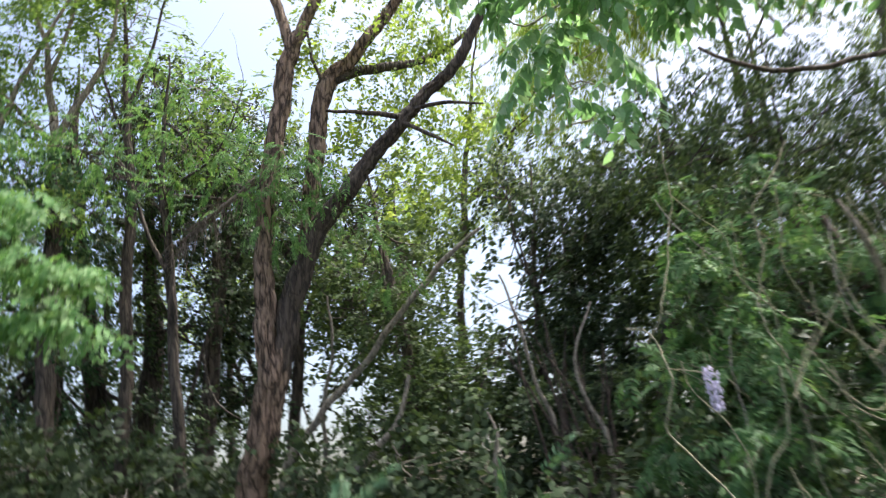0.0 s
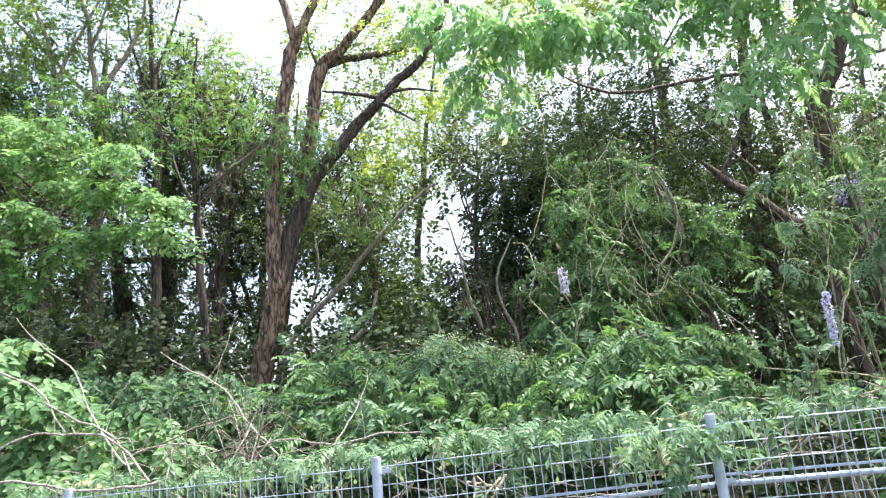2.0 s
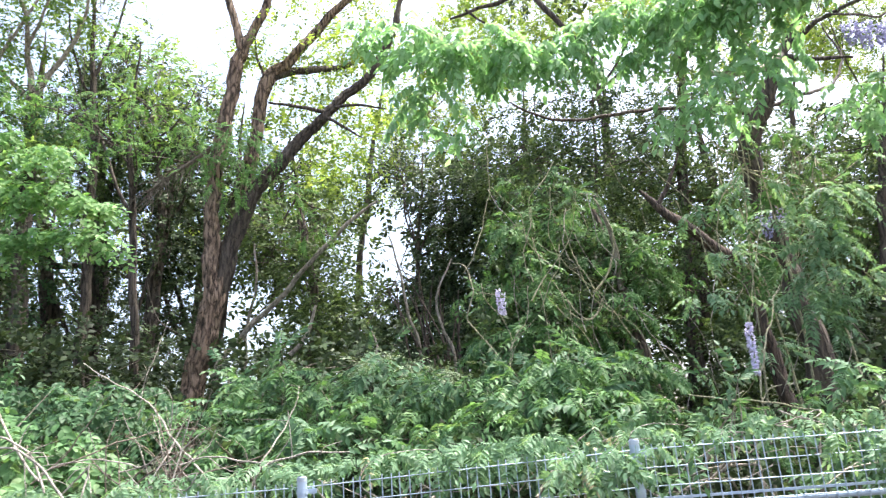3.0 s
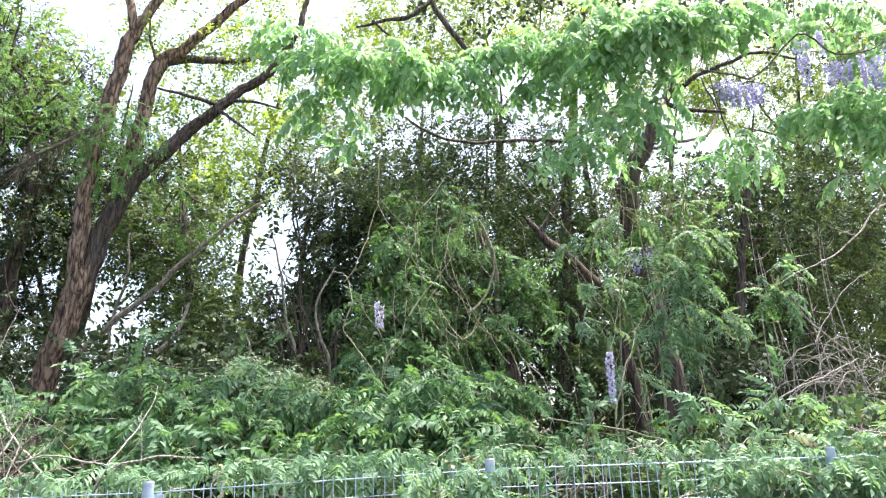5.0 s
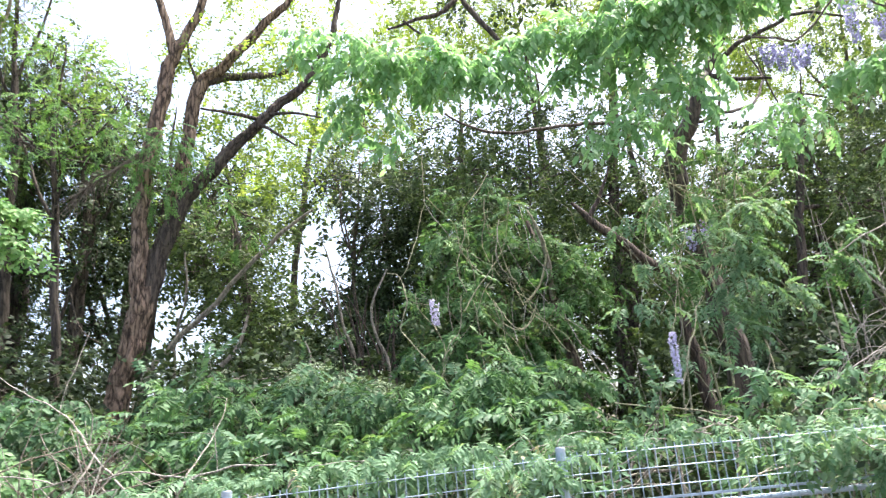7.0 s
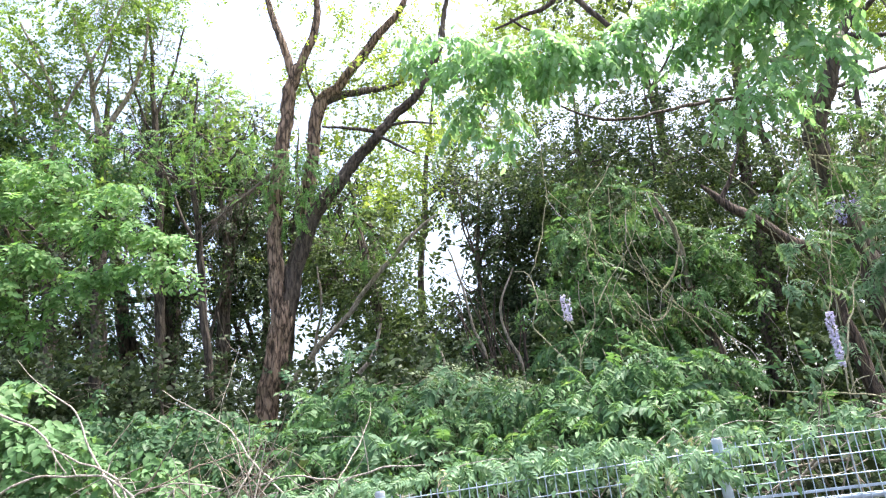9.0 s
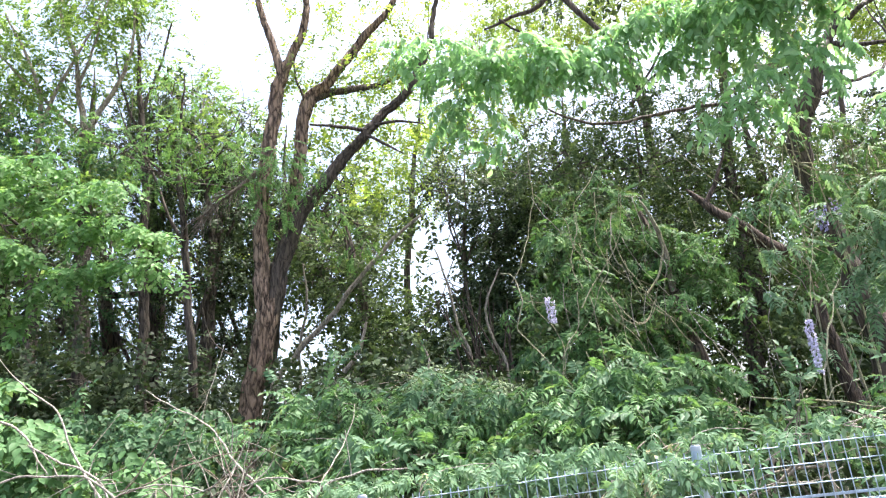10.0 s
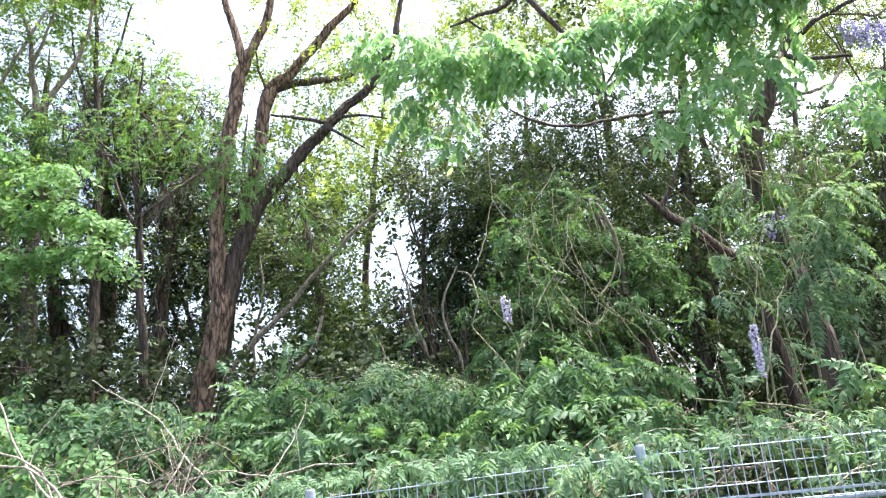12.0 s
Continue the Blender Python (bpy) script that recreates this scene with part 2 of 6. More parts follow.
# ---- leaf sprigs: x runs along the twig, z is the upper side ----
def blade(length, width, fold=0.25, curl=0.2):
    """One pointed leaf blade, folded on its midrib: base, left, right, tip and a point on the rib."""
    v = np.array([(0, 0, 0), (length * 0.42, width / 2, fold * width * 0.5), (length * 0.42, -width / 2, fold * width * 0.5),
                  (length, 0, -curl * length), (length * 0.5, 0, -0.05 * length)])
    return v, np.array([(0, 4, 1), (1, 4, 3), (0, 2, 4), (2, 3, 4)])


def blade_oval(length, width, fold=0.22, curl=0.25):
    """A rounder leaf blade with a short point, six facets round the rib."""
    v = np.array([(0, 0, 0), (length * 0.28, width * 0.42, fold * width * 0.4), (length * 0.62, width * 0.46, fold * width * 0.35 - 0.3 * curl * length),
                  (length, 0, -curl * length), (length * 0.62, -width * 0.46, fold * width * 0.35 - 0.3 * curl * length), (length * 0.28, -width * 0.42, fold * width * 0.4), (length * 0.45, 0, -0.06 * length)])
    return v, np.array([(i, 6, (i + 1) % 6) for i in range(6)])[:, ::-1]


def blade_small(length, width, curl=0.15):
    v = np.array([(0, 0, 0), (length * 0.45, width / 2, 0.1 * width), (length * 0.45, -width / 2, 0.1 * width), (length, 0, -curl * length)])
    return v, np.array([(0, 2, 1), (1, 2, 3)])


def turned(v, yaw, pitch=0.0, roll=0.0, move=(0, 0, 0)):
    return v @ np.array(Euler((roll, pitch, yaw)).to_matrix()).T + np.asarray(move)


def pinnate(rng, length=0.25, pairs=6, leaflet=0.074, width=0.032, droop=0.5, limp=0.0, leaf_of=blade):
    """A compound leaf: paired leaflets on a drooping stalk, one at the tip."""
    h = Heap()
    def rib(s):
        return np.array((s * length, 0.0, -droop * length * s * s))
    for i in range(pairs):
        s = 0.22 + 0.74 * i / pairs
        for side in (1, -1):
            v, t = leaf_of(leaflet * rng.uniform(0.85, 1.15) * (0.8 + 0.35 * math.sin(s * 3)), width * rng.uniform(0.9, 1.15))
            h.add(turned(v, side * rng.uniform(0.95, 1.3), rng.uniform(0.1, 0.55) + limp, side * rng.uniform(-0.3, 0.3), rib(s)), tris=t)
    v, t = leaf_of(leaflet * 1.1, width * 1.1)
    h.add(turned(v, 0, 0.6, 0, rib(1)), tris=t)
    s = np.linspace(0, 1, 4)
    line = np.array([rib(k) for k in s])
    v = np.concatenate([line + (0, 0.0016, 0), line - (0, 0.0016, 0)])
    h.add(v, np.array([(i, i + 1, i + 5, i + 4) for i in range(3)]))
    return h


def twiglet(rng, length=0.22, leaves=8, leaf=0.065, width=0.034, small=False, flat=0.5, leaf_of=blade):
    """A short twig with alternate leaves."""
    h = Heap()
    for i in range(leaves):
        s = 0.15 + 0.85 * i / (leaves - 1)
        side = 1 if i % 2 else -1
        k = rng.uniform(0.75, 1.2)
        v, t = blade_small(leaf * k, width * k) if small else leaf_of(leaf * k, width * k)
        h.add(turned(v, side * rng.uniform(0.5, 1.25) * (1 - 0.6 * (i == leaves - 1)), rng.uniform(-0.3, 0.6), rng.uniform(-1, 1) * flat, (s * length, 0, -0.12 * s * s)), tris=t)
    v = np.array([(0, 0.002, 0), (0, -0.002, 0), (length, -0.001, -0.12), (length, 0.001, -0.12)])
    h.add(v, np.array([(0, 1, 2, 3)]))
    return h


def frozen(h):
    return np.concatenate(h.v), (np.concatenate(h.q) if h.q else np.zeros((0, 4), int)), np.concatenate(h.t)


rng0 = np.random.default_rng(5)
PINNATE = [frozen(pinnate(rng0, droop=rng0.uniform(0.3, 0.8), pairs=int(rng0.integers(5, 8)))) for _ in range(6)]
PINNATE_FINE = [frozen(pinnate(rng0, 0.24, 8, 0.052, 0.02, 0.4)) for _ in range(4)]
BROAD = [frozen(twiglet(rng0, leaf_of=blade_oval)) for _ in range(6)]
PINNATE_LIMP = [frozen(pinnate(rng0, 0.27, int(rng0.integers(4, 6)), 0.1, 0.05, rng0.uniform(0.4, 0.9), 0.3, blade_oval)) for _ in range(6)]
SMALL = [frozen(twiglet(rng0, 0.26, 12, 0.07, 0.038, True, 0.8)) for _ in range(5)]
TINY = [frozen(twiglet(rng0, 0.2, 12, 0.04, 0.02, True, 0.8)) for _ in range(4)]
BROAD_FAR = [frozen(twiglet(rng0, 0.26, 9, 0.08, 0.044, True, 0.7)) for _ in range(5)]
WALL = [frozen(twiglet(rng0, 0.45, 8, 0.17, 0.095, True, 1.0)) for _ in range(5)]
TIER = [frozen(twiglet(rng0, 0.3, 8, 0.098, 0.056, leaf_of=blade_oval)) for _ in range(6)]
COARSE = [frozen(twiglet(rng0, 0.36, 10, 0.095, 0.055, True, 0.9)) for _ in range(5)]


def place_sprigs(heap, kinds, pos, along, up, size, rng):
    """Adds one sprig at each place, its twig along one way and its upper side towards another."""
    x = along / (np.linalg.norm(along, axis=1)[:, None] + 1e-9)
    y = np.cross(up, x); y /= np.linalg.norm(y, axis=1)[:, None] + 1e-9
    z = np.cross(x, y)
    which = rng.integers(0, len(kinds), len(pos))
    for k, (v, q, t) in enumerate(kinds):
        m = np.nonzero(which == k)[0]
        if not len(m):
            continue
        w = (v[None, :, 0, None] * x[m, None] + v[None, :, 1, None] * y[m, None] + v[None, :, 2, None] * z[m, None]) * size[m, None, None] + pos[m, None]
        off = (np.arange(len(m)) * len(v))[:, None, None]
        heap.add(w.reshape(-1, 3), (q[None] + off).reshape(-1, 4), (t[None] + off).reshape(-1, 3))


def clump_points(rng, c, r, n, shell=0.5, lump=0.35):
    u = rng.normal(size=(n, 3)); u /= np.linalg.norm(u, axis=1)[:, None]
    rho = (rng.uniform(shell ** 3, 1, n)) ** (1 / 3)
    ph = rng.uniform(0, 6.3, 6)
    rho = rho * (1 + lump * (np.sin(u[:, 0] * 5 + ph[0]) * np.sin(u[:, 1] * 4 + ph[1]) + np.sin(u[:, 2] * 6 + ph[2]) * np.sin(u[:, 0] * 3 + ph[3])) * 0.7)
    return np.asarray(c) + u * rho[:, None] * np.asarray(r), u / np.asarray(r)


def foliage(parent, clumps, kinds, material, density, seed, droop=0.4, upness=0.9, size=1.0, shell=0.45, name="leaf_clump", stems=None, twigs=5, holes=0.0, hole_size=0.5, label="", spray=0, open_side=0.65, core=0.45, flat=1.0):
    """Leafy clumps: each (x, y, z, rx, ry, rz[, weight]) becomes one mesh of sprigs, with twigs leading out to them."""
    rng = np.random.default_rng(seed)
    base = np.array(parent.location)
    for cl in clumps:
        c, r, wt = np.array(cl[:3]), np.array(cl[3:6]), (cl[6] if len(cl) > 6 else 1.0)
        n = max(6, int(density * wt * math.pi * r[0] * r[2] * (0.6 + 0.4 * min(2.0, r[1] / max(r[0], r[2])))))
        p, o = clump_points(rng, c, r, n, shell) if not spray else clump_points(rng, c, r * 0.8, max(2, n // spray), 0.25)
        if holes:
            keep = np.array([noise.noise(Vector(q) / hole_size) for q in p]) > holes - 0.5 + rng.uniform(-0.15, 0.15, len(p))
            p, o = p[keep], o[keep]
            if len(p) < 3:
                continue
        o /= np.linalg.norm(o, axis=1)[:, None]
        side = 0
        if spray:
            # leaves stand alternately on arching shoots
            m = len(p)
            way = o * 0.9 + rng.normal(size=o.shape) * 0.5 + np.array((0, 0, 0.25 - 0.4 * droop))
            way /= np.linalg.norm(way, axis=1)[:, None]
            way[:, 2] *= flat
            reach = rng.uniform(0.3, 0.65, m) * size
            s = np.linspace(0.05, 1, spray)
            bend = np.array((0, 0, -0.55 * droop))
            q = p[:, None] + reach[:, None, None] * (way[:, None] * s[None, :, None] + bend * (s ** 2)[None, :, None])
            tang = way[:, None] + 2 * bend * s[None, :, None]
            across = np.cross(tang, np.array((0, 0, 1.0)))
            across /= np.linalg.norm(across, axis=2)[..., None] + 1e-6
            side = (across * np.where(np.arange(spray) % 2, 1, -1)[None, :, None]).reshape(-1, 3)
            if stems is not None:
                for i in range(0, m, 4):
                    tube(stems, [(*q[i, 0], 0.006), (*q[i, spray // 2], 0.004), (*q[i, -1], 0.002)], 3, 0.15)
            p, o = q.reshape(-1, 3), tang.reshape(-1, 3) * 0.7
        along = o * 0.8 + side * (0.9 if spray else 0) + rng.normal(size=o.shape) * 0.55 + np.array((0, 0, -droop))
        up = np.array((0, -open_side, upness)) + o * 0.4 + rng.normal(size=o.shape) * 0.42
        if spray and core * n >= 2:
            # inner leaves in a darker colour stand for inner shade and give body
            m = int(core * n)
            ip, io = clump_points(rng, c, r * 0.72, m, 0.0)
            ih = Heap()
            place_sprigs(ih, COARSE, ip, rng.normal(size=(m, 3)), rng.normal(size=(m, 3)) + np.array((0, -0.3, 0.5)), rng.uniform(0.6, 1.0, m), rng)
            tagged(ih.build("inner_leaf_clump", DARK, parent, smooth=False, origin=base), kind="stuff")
        along[:, 2] *= flat
        h = Heap()
        place_sprigs(h, kinds, p, along, up, size * rng.uniform(0.7, 1.25, len(p)), rng)
        tagged(h.build(name, material, parent, label, smooth=False, origin=base), kind="stuff")
        if stems is not None:
            for i in range(twigs):
                q = p[rng.integers(len(p))]
                a = c + (rng.uniform(-0.3, 0.3, 3)) * r + np.array((0, 0, -0.3 * r[2]))
                mid = (a + q) / 2 + rng.normal(size=3) * 0.08 * np.linalg.norm(q - a)
                tube(stems, [(*a, 0.012), (*mid, 0.008), (*q, 0.003)], 4, 0.2)


def drape(parent, clumps, kinds, material, density, seed, hang=0.45, size=1.0, name="leaf_clump"):
    """Foliage hanging like a cloth over a bough: leaves on the upper and open sides of each clump, pointing down."""
    rng = np.random.default_rng(seed)
    for cl in clumps:
        c, r, wt = np.array(cl[:3]), np.array(cl[3:6]), (cl[6] if len(cl) > 6 else 1.0)
        n = max(5, int(density * wt * math.pi * r[0] * r[2]))
        u = rng.normal(size=(4 * n, 3)); u /= np.linalg.norm(u, axis=1)[:, None]
        u = u[(u[:, 2] > -0.55) & (u[:, 1] < 0.45)][:n]
        ph = rng.uniform(0, 6.3, 3)
        k = 1 + 0.22 * np.sin(u[:, 0] * 6 + ph[0]) + 0.15 * np.sin(u[:, 2] * 8 + ph[1]) + rng.uniform(-0.2, 0.12, len(u))
        p = c + u * k[:, None] * r
        along = u * np.array((1.0, 0.5, 0.3)) + np.array((0, -0.35, -hang)) + rng.normal(size=u.shape) * 0.45
        up = np.array((0, -0.55, 0.95)) + u * 0.4 + rng.normal(size=u.shape) * 0.3
        h = Heap()
        place_sprigs(h, kinds, p, along, up, size * rng.uniform(0.75, 1.2, len(p)), rng)
        tagged(h.build(name, material, parent, smooth=False, origin=np.array(parent.location)), kind="stuff")


def tiers(parent, places, kinds, material, density, seed, size=1.0, spread=0.3):
    """Flat leafy fans in layers: each place carries a few small branchlets that bow down towards their rims."""
    rng = np.random.default_rng(seed)
    for x, y, z, rx, *more in places:
        h = Heap()
        for j in range(4 if rx > 0.25 else 3):
            cx, cy, cz = x + rng.uniform(-1, 1) * rx * 0.8, y + rng.uniform(-1, 1) * spread, z + rng.uniform(-0.07, 0.07)
            r = rx * rng.uniform(0.4, 0.62)
            n = max(4, int(density * r * r * math.pi))
            a, q = rng.uniform(0, 2 * math.pi, n), np.sqrt(rng.uniform(0, 1, n))
            q *= 1 + 0.3 * np.sin(a * 3 + rng.uniform(0, 6.3)) + 0.2 * np.sin(a * 7 + rng.uniform(0, 6.3))
            dx, dy = np.cos(a) * q, np.sin(a) * q
            p = np.stack([cx + dx * r * 1.25, cy + dy * r, cz + 0.3 * dy * r - 0.3 * r * q ** 2 + rng.normal(size=n) * 0.02], 1)
            along = np.stack([dx * 0.9, dy * 0.5 - 0.45, -0.2 - 0.3 * q], 1) + rng.normal(size=(n, 3)) * np.array((0.4, 0.3, 0.15))
            up = np.stack([dx * 0.3, dy * 0.2 - 0.5, np.ones(n)], 1) + rng.normal(size=(n, 3)) * 0.25
            place_sprigs(h, kinds, p, along, up, size * rng.uniform(0.7, 1.15, n), rng)
        tagged(h.build("leaf_spray", material, parent, smooth=False, origin=np.array(parent.location)), kind="stuff")


# ---- ground ----
def ground_height(x, y):
    bank = 0.9 * min(1.0, max(0.0, (y - 6.5) / 6.0))
    return bank + 0.06 * noise.noise(Vector((x * 0.3, y * 0.3, 0))) * min(1.0, max(0.0, (y - 5) / 2))


def build_ground():
    xs = np.concatenate([[-900, -300, -100, -50], np.linspace(-25, 25, 51), [50, 100, 300, 900]])
    ys = np.concatenate([[-300, -60, -20, -8, -3], np.linspace(0, 28, 43), [40, 80, 200, 900]])
    v = np.array([(x, y, ground_height(x, y)) for y in ys for x in xs])
    w = len(xs)
    q = [(j * w + i, j * w + i + 1, (j + 1) * w + i + 1, (j + 1) * w + i) for j in range(len(ys) - 1) for i in range(w - 1)]
    ob = mesh_object("ground", v, [np.array(q)], SOIL)
    tagged(ob, "dark woodland soil with leaf litter, rising to a low bank", "ground", kind="structure")


build_ground()


def pavement_material():
    m, n, l, bsdf = shader("grey_asphalt")
    coord, a = n.new("ShaderNodeTexCoord"), n.new("ShaderNodeTexNoise")
    a.inputs["Scale"].default_value, a.inputs["Detail"].default_value = 40, 10
    l.new(coord.outputs["Object"], a.inputs["Vector"])
    r = ramp(n, [(0.3, (0.06, 0.06, 0.06)), (0.7, (0.13, 0.128, 0.122))])
    l.new(a.outputs["Fac"], r.inputs[0]); l.new(r.outputs[0], bsdf.inputs["Base Color"])
    bsdf.inputs["Roughness"].default_value = 0.9
    return m


# unseen pavement, added to bounce light up at the fence and leaves
bm = bmesh.new()
bmesh.ops.create_grid(bm, x_segments=8, y_segments=4, size=1, matrix=Matrix.LocRotScale((0, -2.0, 0.03), None, (40, 5.2, 1)))
tagged(part("pavement", bm, pavement_material(), None), "plain grey asphalt pavement in front of the fence", "pavement", kind="structure")

# ---- fence ----
POST0, STEP, HEIGHT = np.array((-0.446, 4.68)), np.array((1.986, -0.2415)), 1.5
TOP = {-2: 1.47, -1: 1.49, 0: 1.505, 1: 1.57, 2: 1.575, 3: 1.58, 4: 1.6}
POSTS = {k: tuple(float(v) for v in POST0 + STEP * k) for k in (-2, -1, 0, 1)} | {2: (3.667, 4.05), 3: (5.75, 3.66), 4: (7.83, 3.27)}


def post_place(k):
    return np.array([np.interp(k, list(POSTS), [p[i] for p in POSTS.values()]) for i in (0, 1)])


def post_turn(k):
    way = post_place(min(k, 3) + 1) - post_place(min(k, 3))
    return math.atan2(way[1], way[0])


fence = thing("mesh_fence", (0, 0, 0), "galvanised steel mesh fence partly overgrown with vines", "fence")


def cylinder(bm, r, z0, z1, segs=16, x=0.0, y=0.0):
    bmesh.ops.create_cone(bm, cap_ends=True, segments=segs, radius1=r, radius2=r, depth=z1 - z0, matrix=Matrix.Translation((x, y, (z0 + z1) / 2)))


def box(bm, x0, x1, y0, y1, z0, z1, bevel=0.0):
    made = bmesh.ops.create_cube(bm, size=1, matrix=Matrix.LocRotScale(((x0 + x1) / 2, (y0 + y1) / 2, (z0 + z1) / 2), None, (x1 - x0, y1 - y0, z1 - z0)))
    if bevel:
        edges = list({e for v in made["verts"] for e in v.link_edges})
        bmesh.ops.bevel(bm, geom=edges, offset=bevel, segments=2, affect="EDGES")


def fence_post(k):
    x, y = POSTS[k]
    top = TOP[k]
    bm = bmesh.new(); cylinder(bm, 0.0303, -0.05, top - 0.03, 20)
    ob = part("post", bm, STEEL, fence, "round galvanised steel post")
    ob.location, ob.rotation_euler.z = (x, y, 0), post_turn(k)
    bm = bmesh.new(); cylinder(bm, 0.0312, top - 0.034, top, 20)
    edges = [e for e in bm.edges if all(v.co.z > top - 0.01 for v in e.verts)]
    bmesh.ops.bevel(bm, geom=edges, offset=0.007, segments=3, affect="EDGES")
    part("cap", bm, STEEL_CAP, ob, "pale grey cap")
    for z in (top - 0.09, top - 0.385, top - 1.2):
        bm = bmesh.new()
        cylinder(bm, 0.0345, z - 0.016, z + 0.016, 20)
        box(bm, 0.03, 0.085, 0.012, 0.03, z - 0.014, z + 0.014, 0.003)
        cylinder(bm, 0.008, z - 0.02, z + 0.02, 8, 0.062, 0.03)
        part("clamp", bm, STEEL, ob, "bolted steel clamp")
    return ob


for k in range(-2, 5):
    fence_post(k)


def wire_mesh(length, r, segs=6):
    a = np.linspace(0, 2 * np.pi, segs, endpoint=False)
    ring = np.stack([np.cos(a) * r, np.sin(a) * r, 0 * a], 1)
    v = np.concatenate([ring, ring + (0, 0, length)])
    q = [(i, (i + 1) % segs, segs + (i + 1) % segs, segs + i) for i in range(segs)]
    me = bpy.data.meshes.new("wire")
    me.from_pydata([tuple(p) for p in v], [], [list(p) for p in q] + [list(range(segs))[::-1], list(range(segs, 2 * segs))])
    me.materials.append(STEEL)
    return me


def fence_panel(k):
    a, b = np.array((*POSTS[k], TOP[k] - 0.065)), np.array((*POSTS[k + 1], TOP[k + 1] - 0.065))
    ob = new("mesh_panel")
    ob.parent = fence
    ob.location, ob.rotation_euler.z = tuple(a - (0, 0, a[2])), post_turn(k)
    length = float(np.linalg.norm((b - a)[:2]))
    rise = b[2] - a[2]
    n = round(length / 0.0588)
    upright = wire_mesh(1.38, 0.0032)
    for i in range(1, n):
        w = new("upright_wire", upright)
        w.parent = ob
        s = i / n
        w.location = (s * length + 0.003 * math.sin(i * 5.1 + k), 0.040, a[2] + rise * s - 1.352)
        w.rotation_euler = (0.004 * math.sin(i * 2.3), 0.006 * math.sin(i * 1.7 + k), 0)
    level = wire_mesh(math.hypot(length, rise) - 0.04, 0.0032)
    for j in range(13):
        w = new("level_wire", level)
        w.parent = ob
        w.location = (0.02, 0.0335, a[2] - 0.107 * j)
        w.rotation_euler = (0, radians(90) - math.atan2(rise, length), 0)
    for z, h, d in ((-0.285, 0.016, 0.012), (-0.338, 0.034, 0.02)):
        bm = bmesh.new()
        if h > 0.03:
            bmesh.ops.create_cone(bm, cap_ends=True, segments=16, radius1=h / 2, radius2=h / 2, depth=length - 0.06, matrix=Matrix.Translation((length / 2, 0.048 + d, 0)) @ Matrix.Rotation(radians(90), 4, "Y"))
        else:
            box(bm, 0.03, length - 0.03, 0.048, 0.048 + d, -h / 2, h / 2, 0.003)
        rail = part("rail", bm, STEEL, ob, "galvanised horizontal rail")
        rail.location = (0, 0, a[2] + z)
        rail.rotation_euler = (0, -math.atan2(rise, length), 0)


for k in range(-2, 4):
    fence_panel(k)


# ---- trees ----
def plant(name, at, label, category, group=""):
    return thing(name, (at[0], at[1], ground_height(at[0], at[1])), label, category, group)


def stem(parent, points, material, name="limb", segs=10, step=0.2, seed=1, wobble=0.02, rough=0.0, flare=0.0, label=""):
    h = Heap()
    tube(h, points, segs, step, np.random.default_rng(seed), wobble, rough, flare)
    return h.build(name, material, parent, label, origin=parent.location)


def branching(heap, rng, start, way, length, radius, levels, spread=0.6, rise=0.25, tips=None):
    """A bough that tapers and throws side branches."""
    p, d = np.array(start, float), np.array(way, float)
    d /= np.linalg.norm(d)
    pts = [(*p, radius)]
    n = 5
    forks = []
    for i in range(n):
        d = d + rng.normal(size=3) * 0.16 + np.array((0, 0, rise * 0.2)); d /= np.linalg.norm(d)
        p = p + d * length / n
        pts.append((*p, radius * (1 - 0.8 * (i + 1) / n)))
        if i >= 1:
            forks.append((p.copy(), d.copy(), radius * (1 - 0.8 * (i + 1) / n)))
    tube(heap, pts, 7 if radius > 0.03 else 4, 0.25)
    if tips is not None:
        tips.append(p)
    if levels > 0:
        for q, e, r in forks:
            side = rng.normal(size=3); side -= e * side.dot(e); side /= np.linalg.norm(side)
            branching(heap, rng, q, e + side * spread * rng.uniform(0.6, 1.3), length * rng.uniform(0.4, 0.62), max(0.006, r * 0.7), levels - 1, spread, rise, tips)


# main tree with a twice-forked trunk
base = (-3.04, 12, 1.81)
main_tree = plant("forked_tree", base, "tall tree with deeply fissured brown bark, forked trunk and feathery leaves", "tree")
G0 = ground_height(base[0], base[1])
stem(main_tree, [(base[0] - 0.05, base[1], G0 - 0.2, 0.25), (-2.97, 12, 2.33, 0.195), (-2.88, 12, 3.04, 0.185), (-2.74, 12, 3.67, 0.185), (-2.61, 12, 4.33, 0.195), (-2.56, 12, 4.71, 0.17)], BARK, "trunk", 48, 0.05, 3, 0.012, 0.3, 0.3)
stem(main_tree, [(-2.63, 12, 4.14, 0.13), (-2.64, 11.95, 4.81, 0.14), (-2.63, 11.9, 5.49, 0.13), (-2.59, 11.9, 6.31, 0.125), (-2.49, 11.9, 7.04, 0.13), (-2.38, 11.9, 7.69, 0.125), (-2.26, 11.9, 8.35, 0.125), (-2.13, 11.9, 8.95, 0.11), (-2.08, 11.9, 9.1, 0.07), (-2.04, 11.9, 9.2, 0.02)], BARK, "limb", 36, 0.05, 4, 0.014, 0.3)
# right limb: its shaded look comes from the darker bark colour
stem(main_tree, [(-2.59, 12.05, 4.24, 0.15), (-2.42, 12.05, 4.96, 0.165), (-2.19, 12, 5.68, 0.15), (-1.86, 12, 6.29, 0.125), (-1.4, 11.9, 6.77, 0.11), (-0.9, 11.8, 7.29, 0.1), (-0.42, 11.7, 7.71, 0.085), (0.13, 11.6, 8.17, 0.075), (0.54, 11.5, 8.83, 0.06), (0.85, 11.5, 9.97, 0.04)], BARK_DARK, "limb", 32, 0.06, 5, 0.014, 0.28)
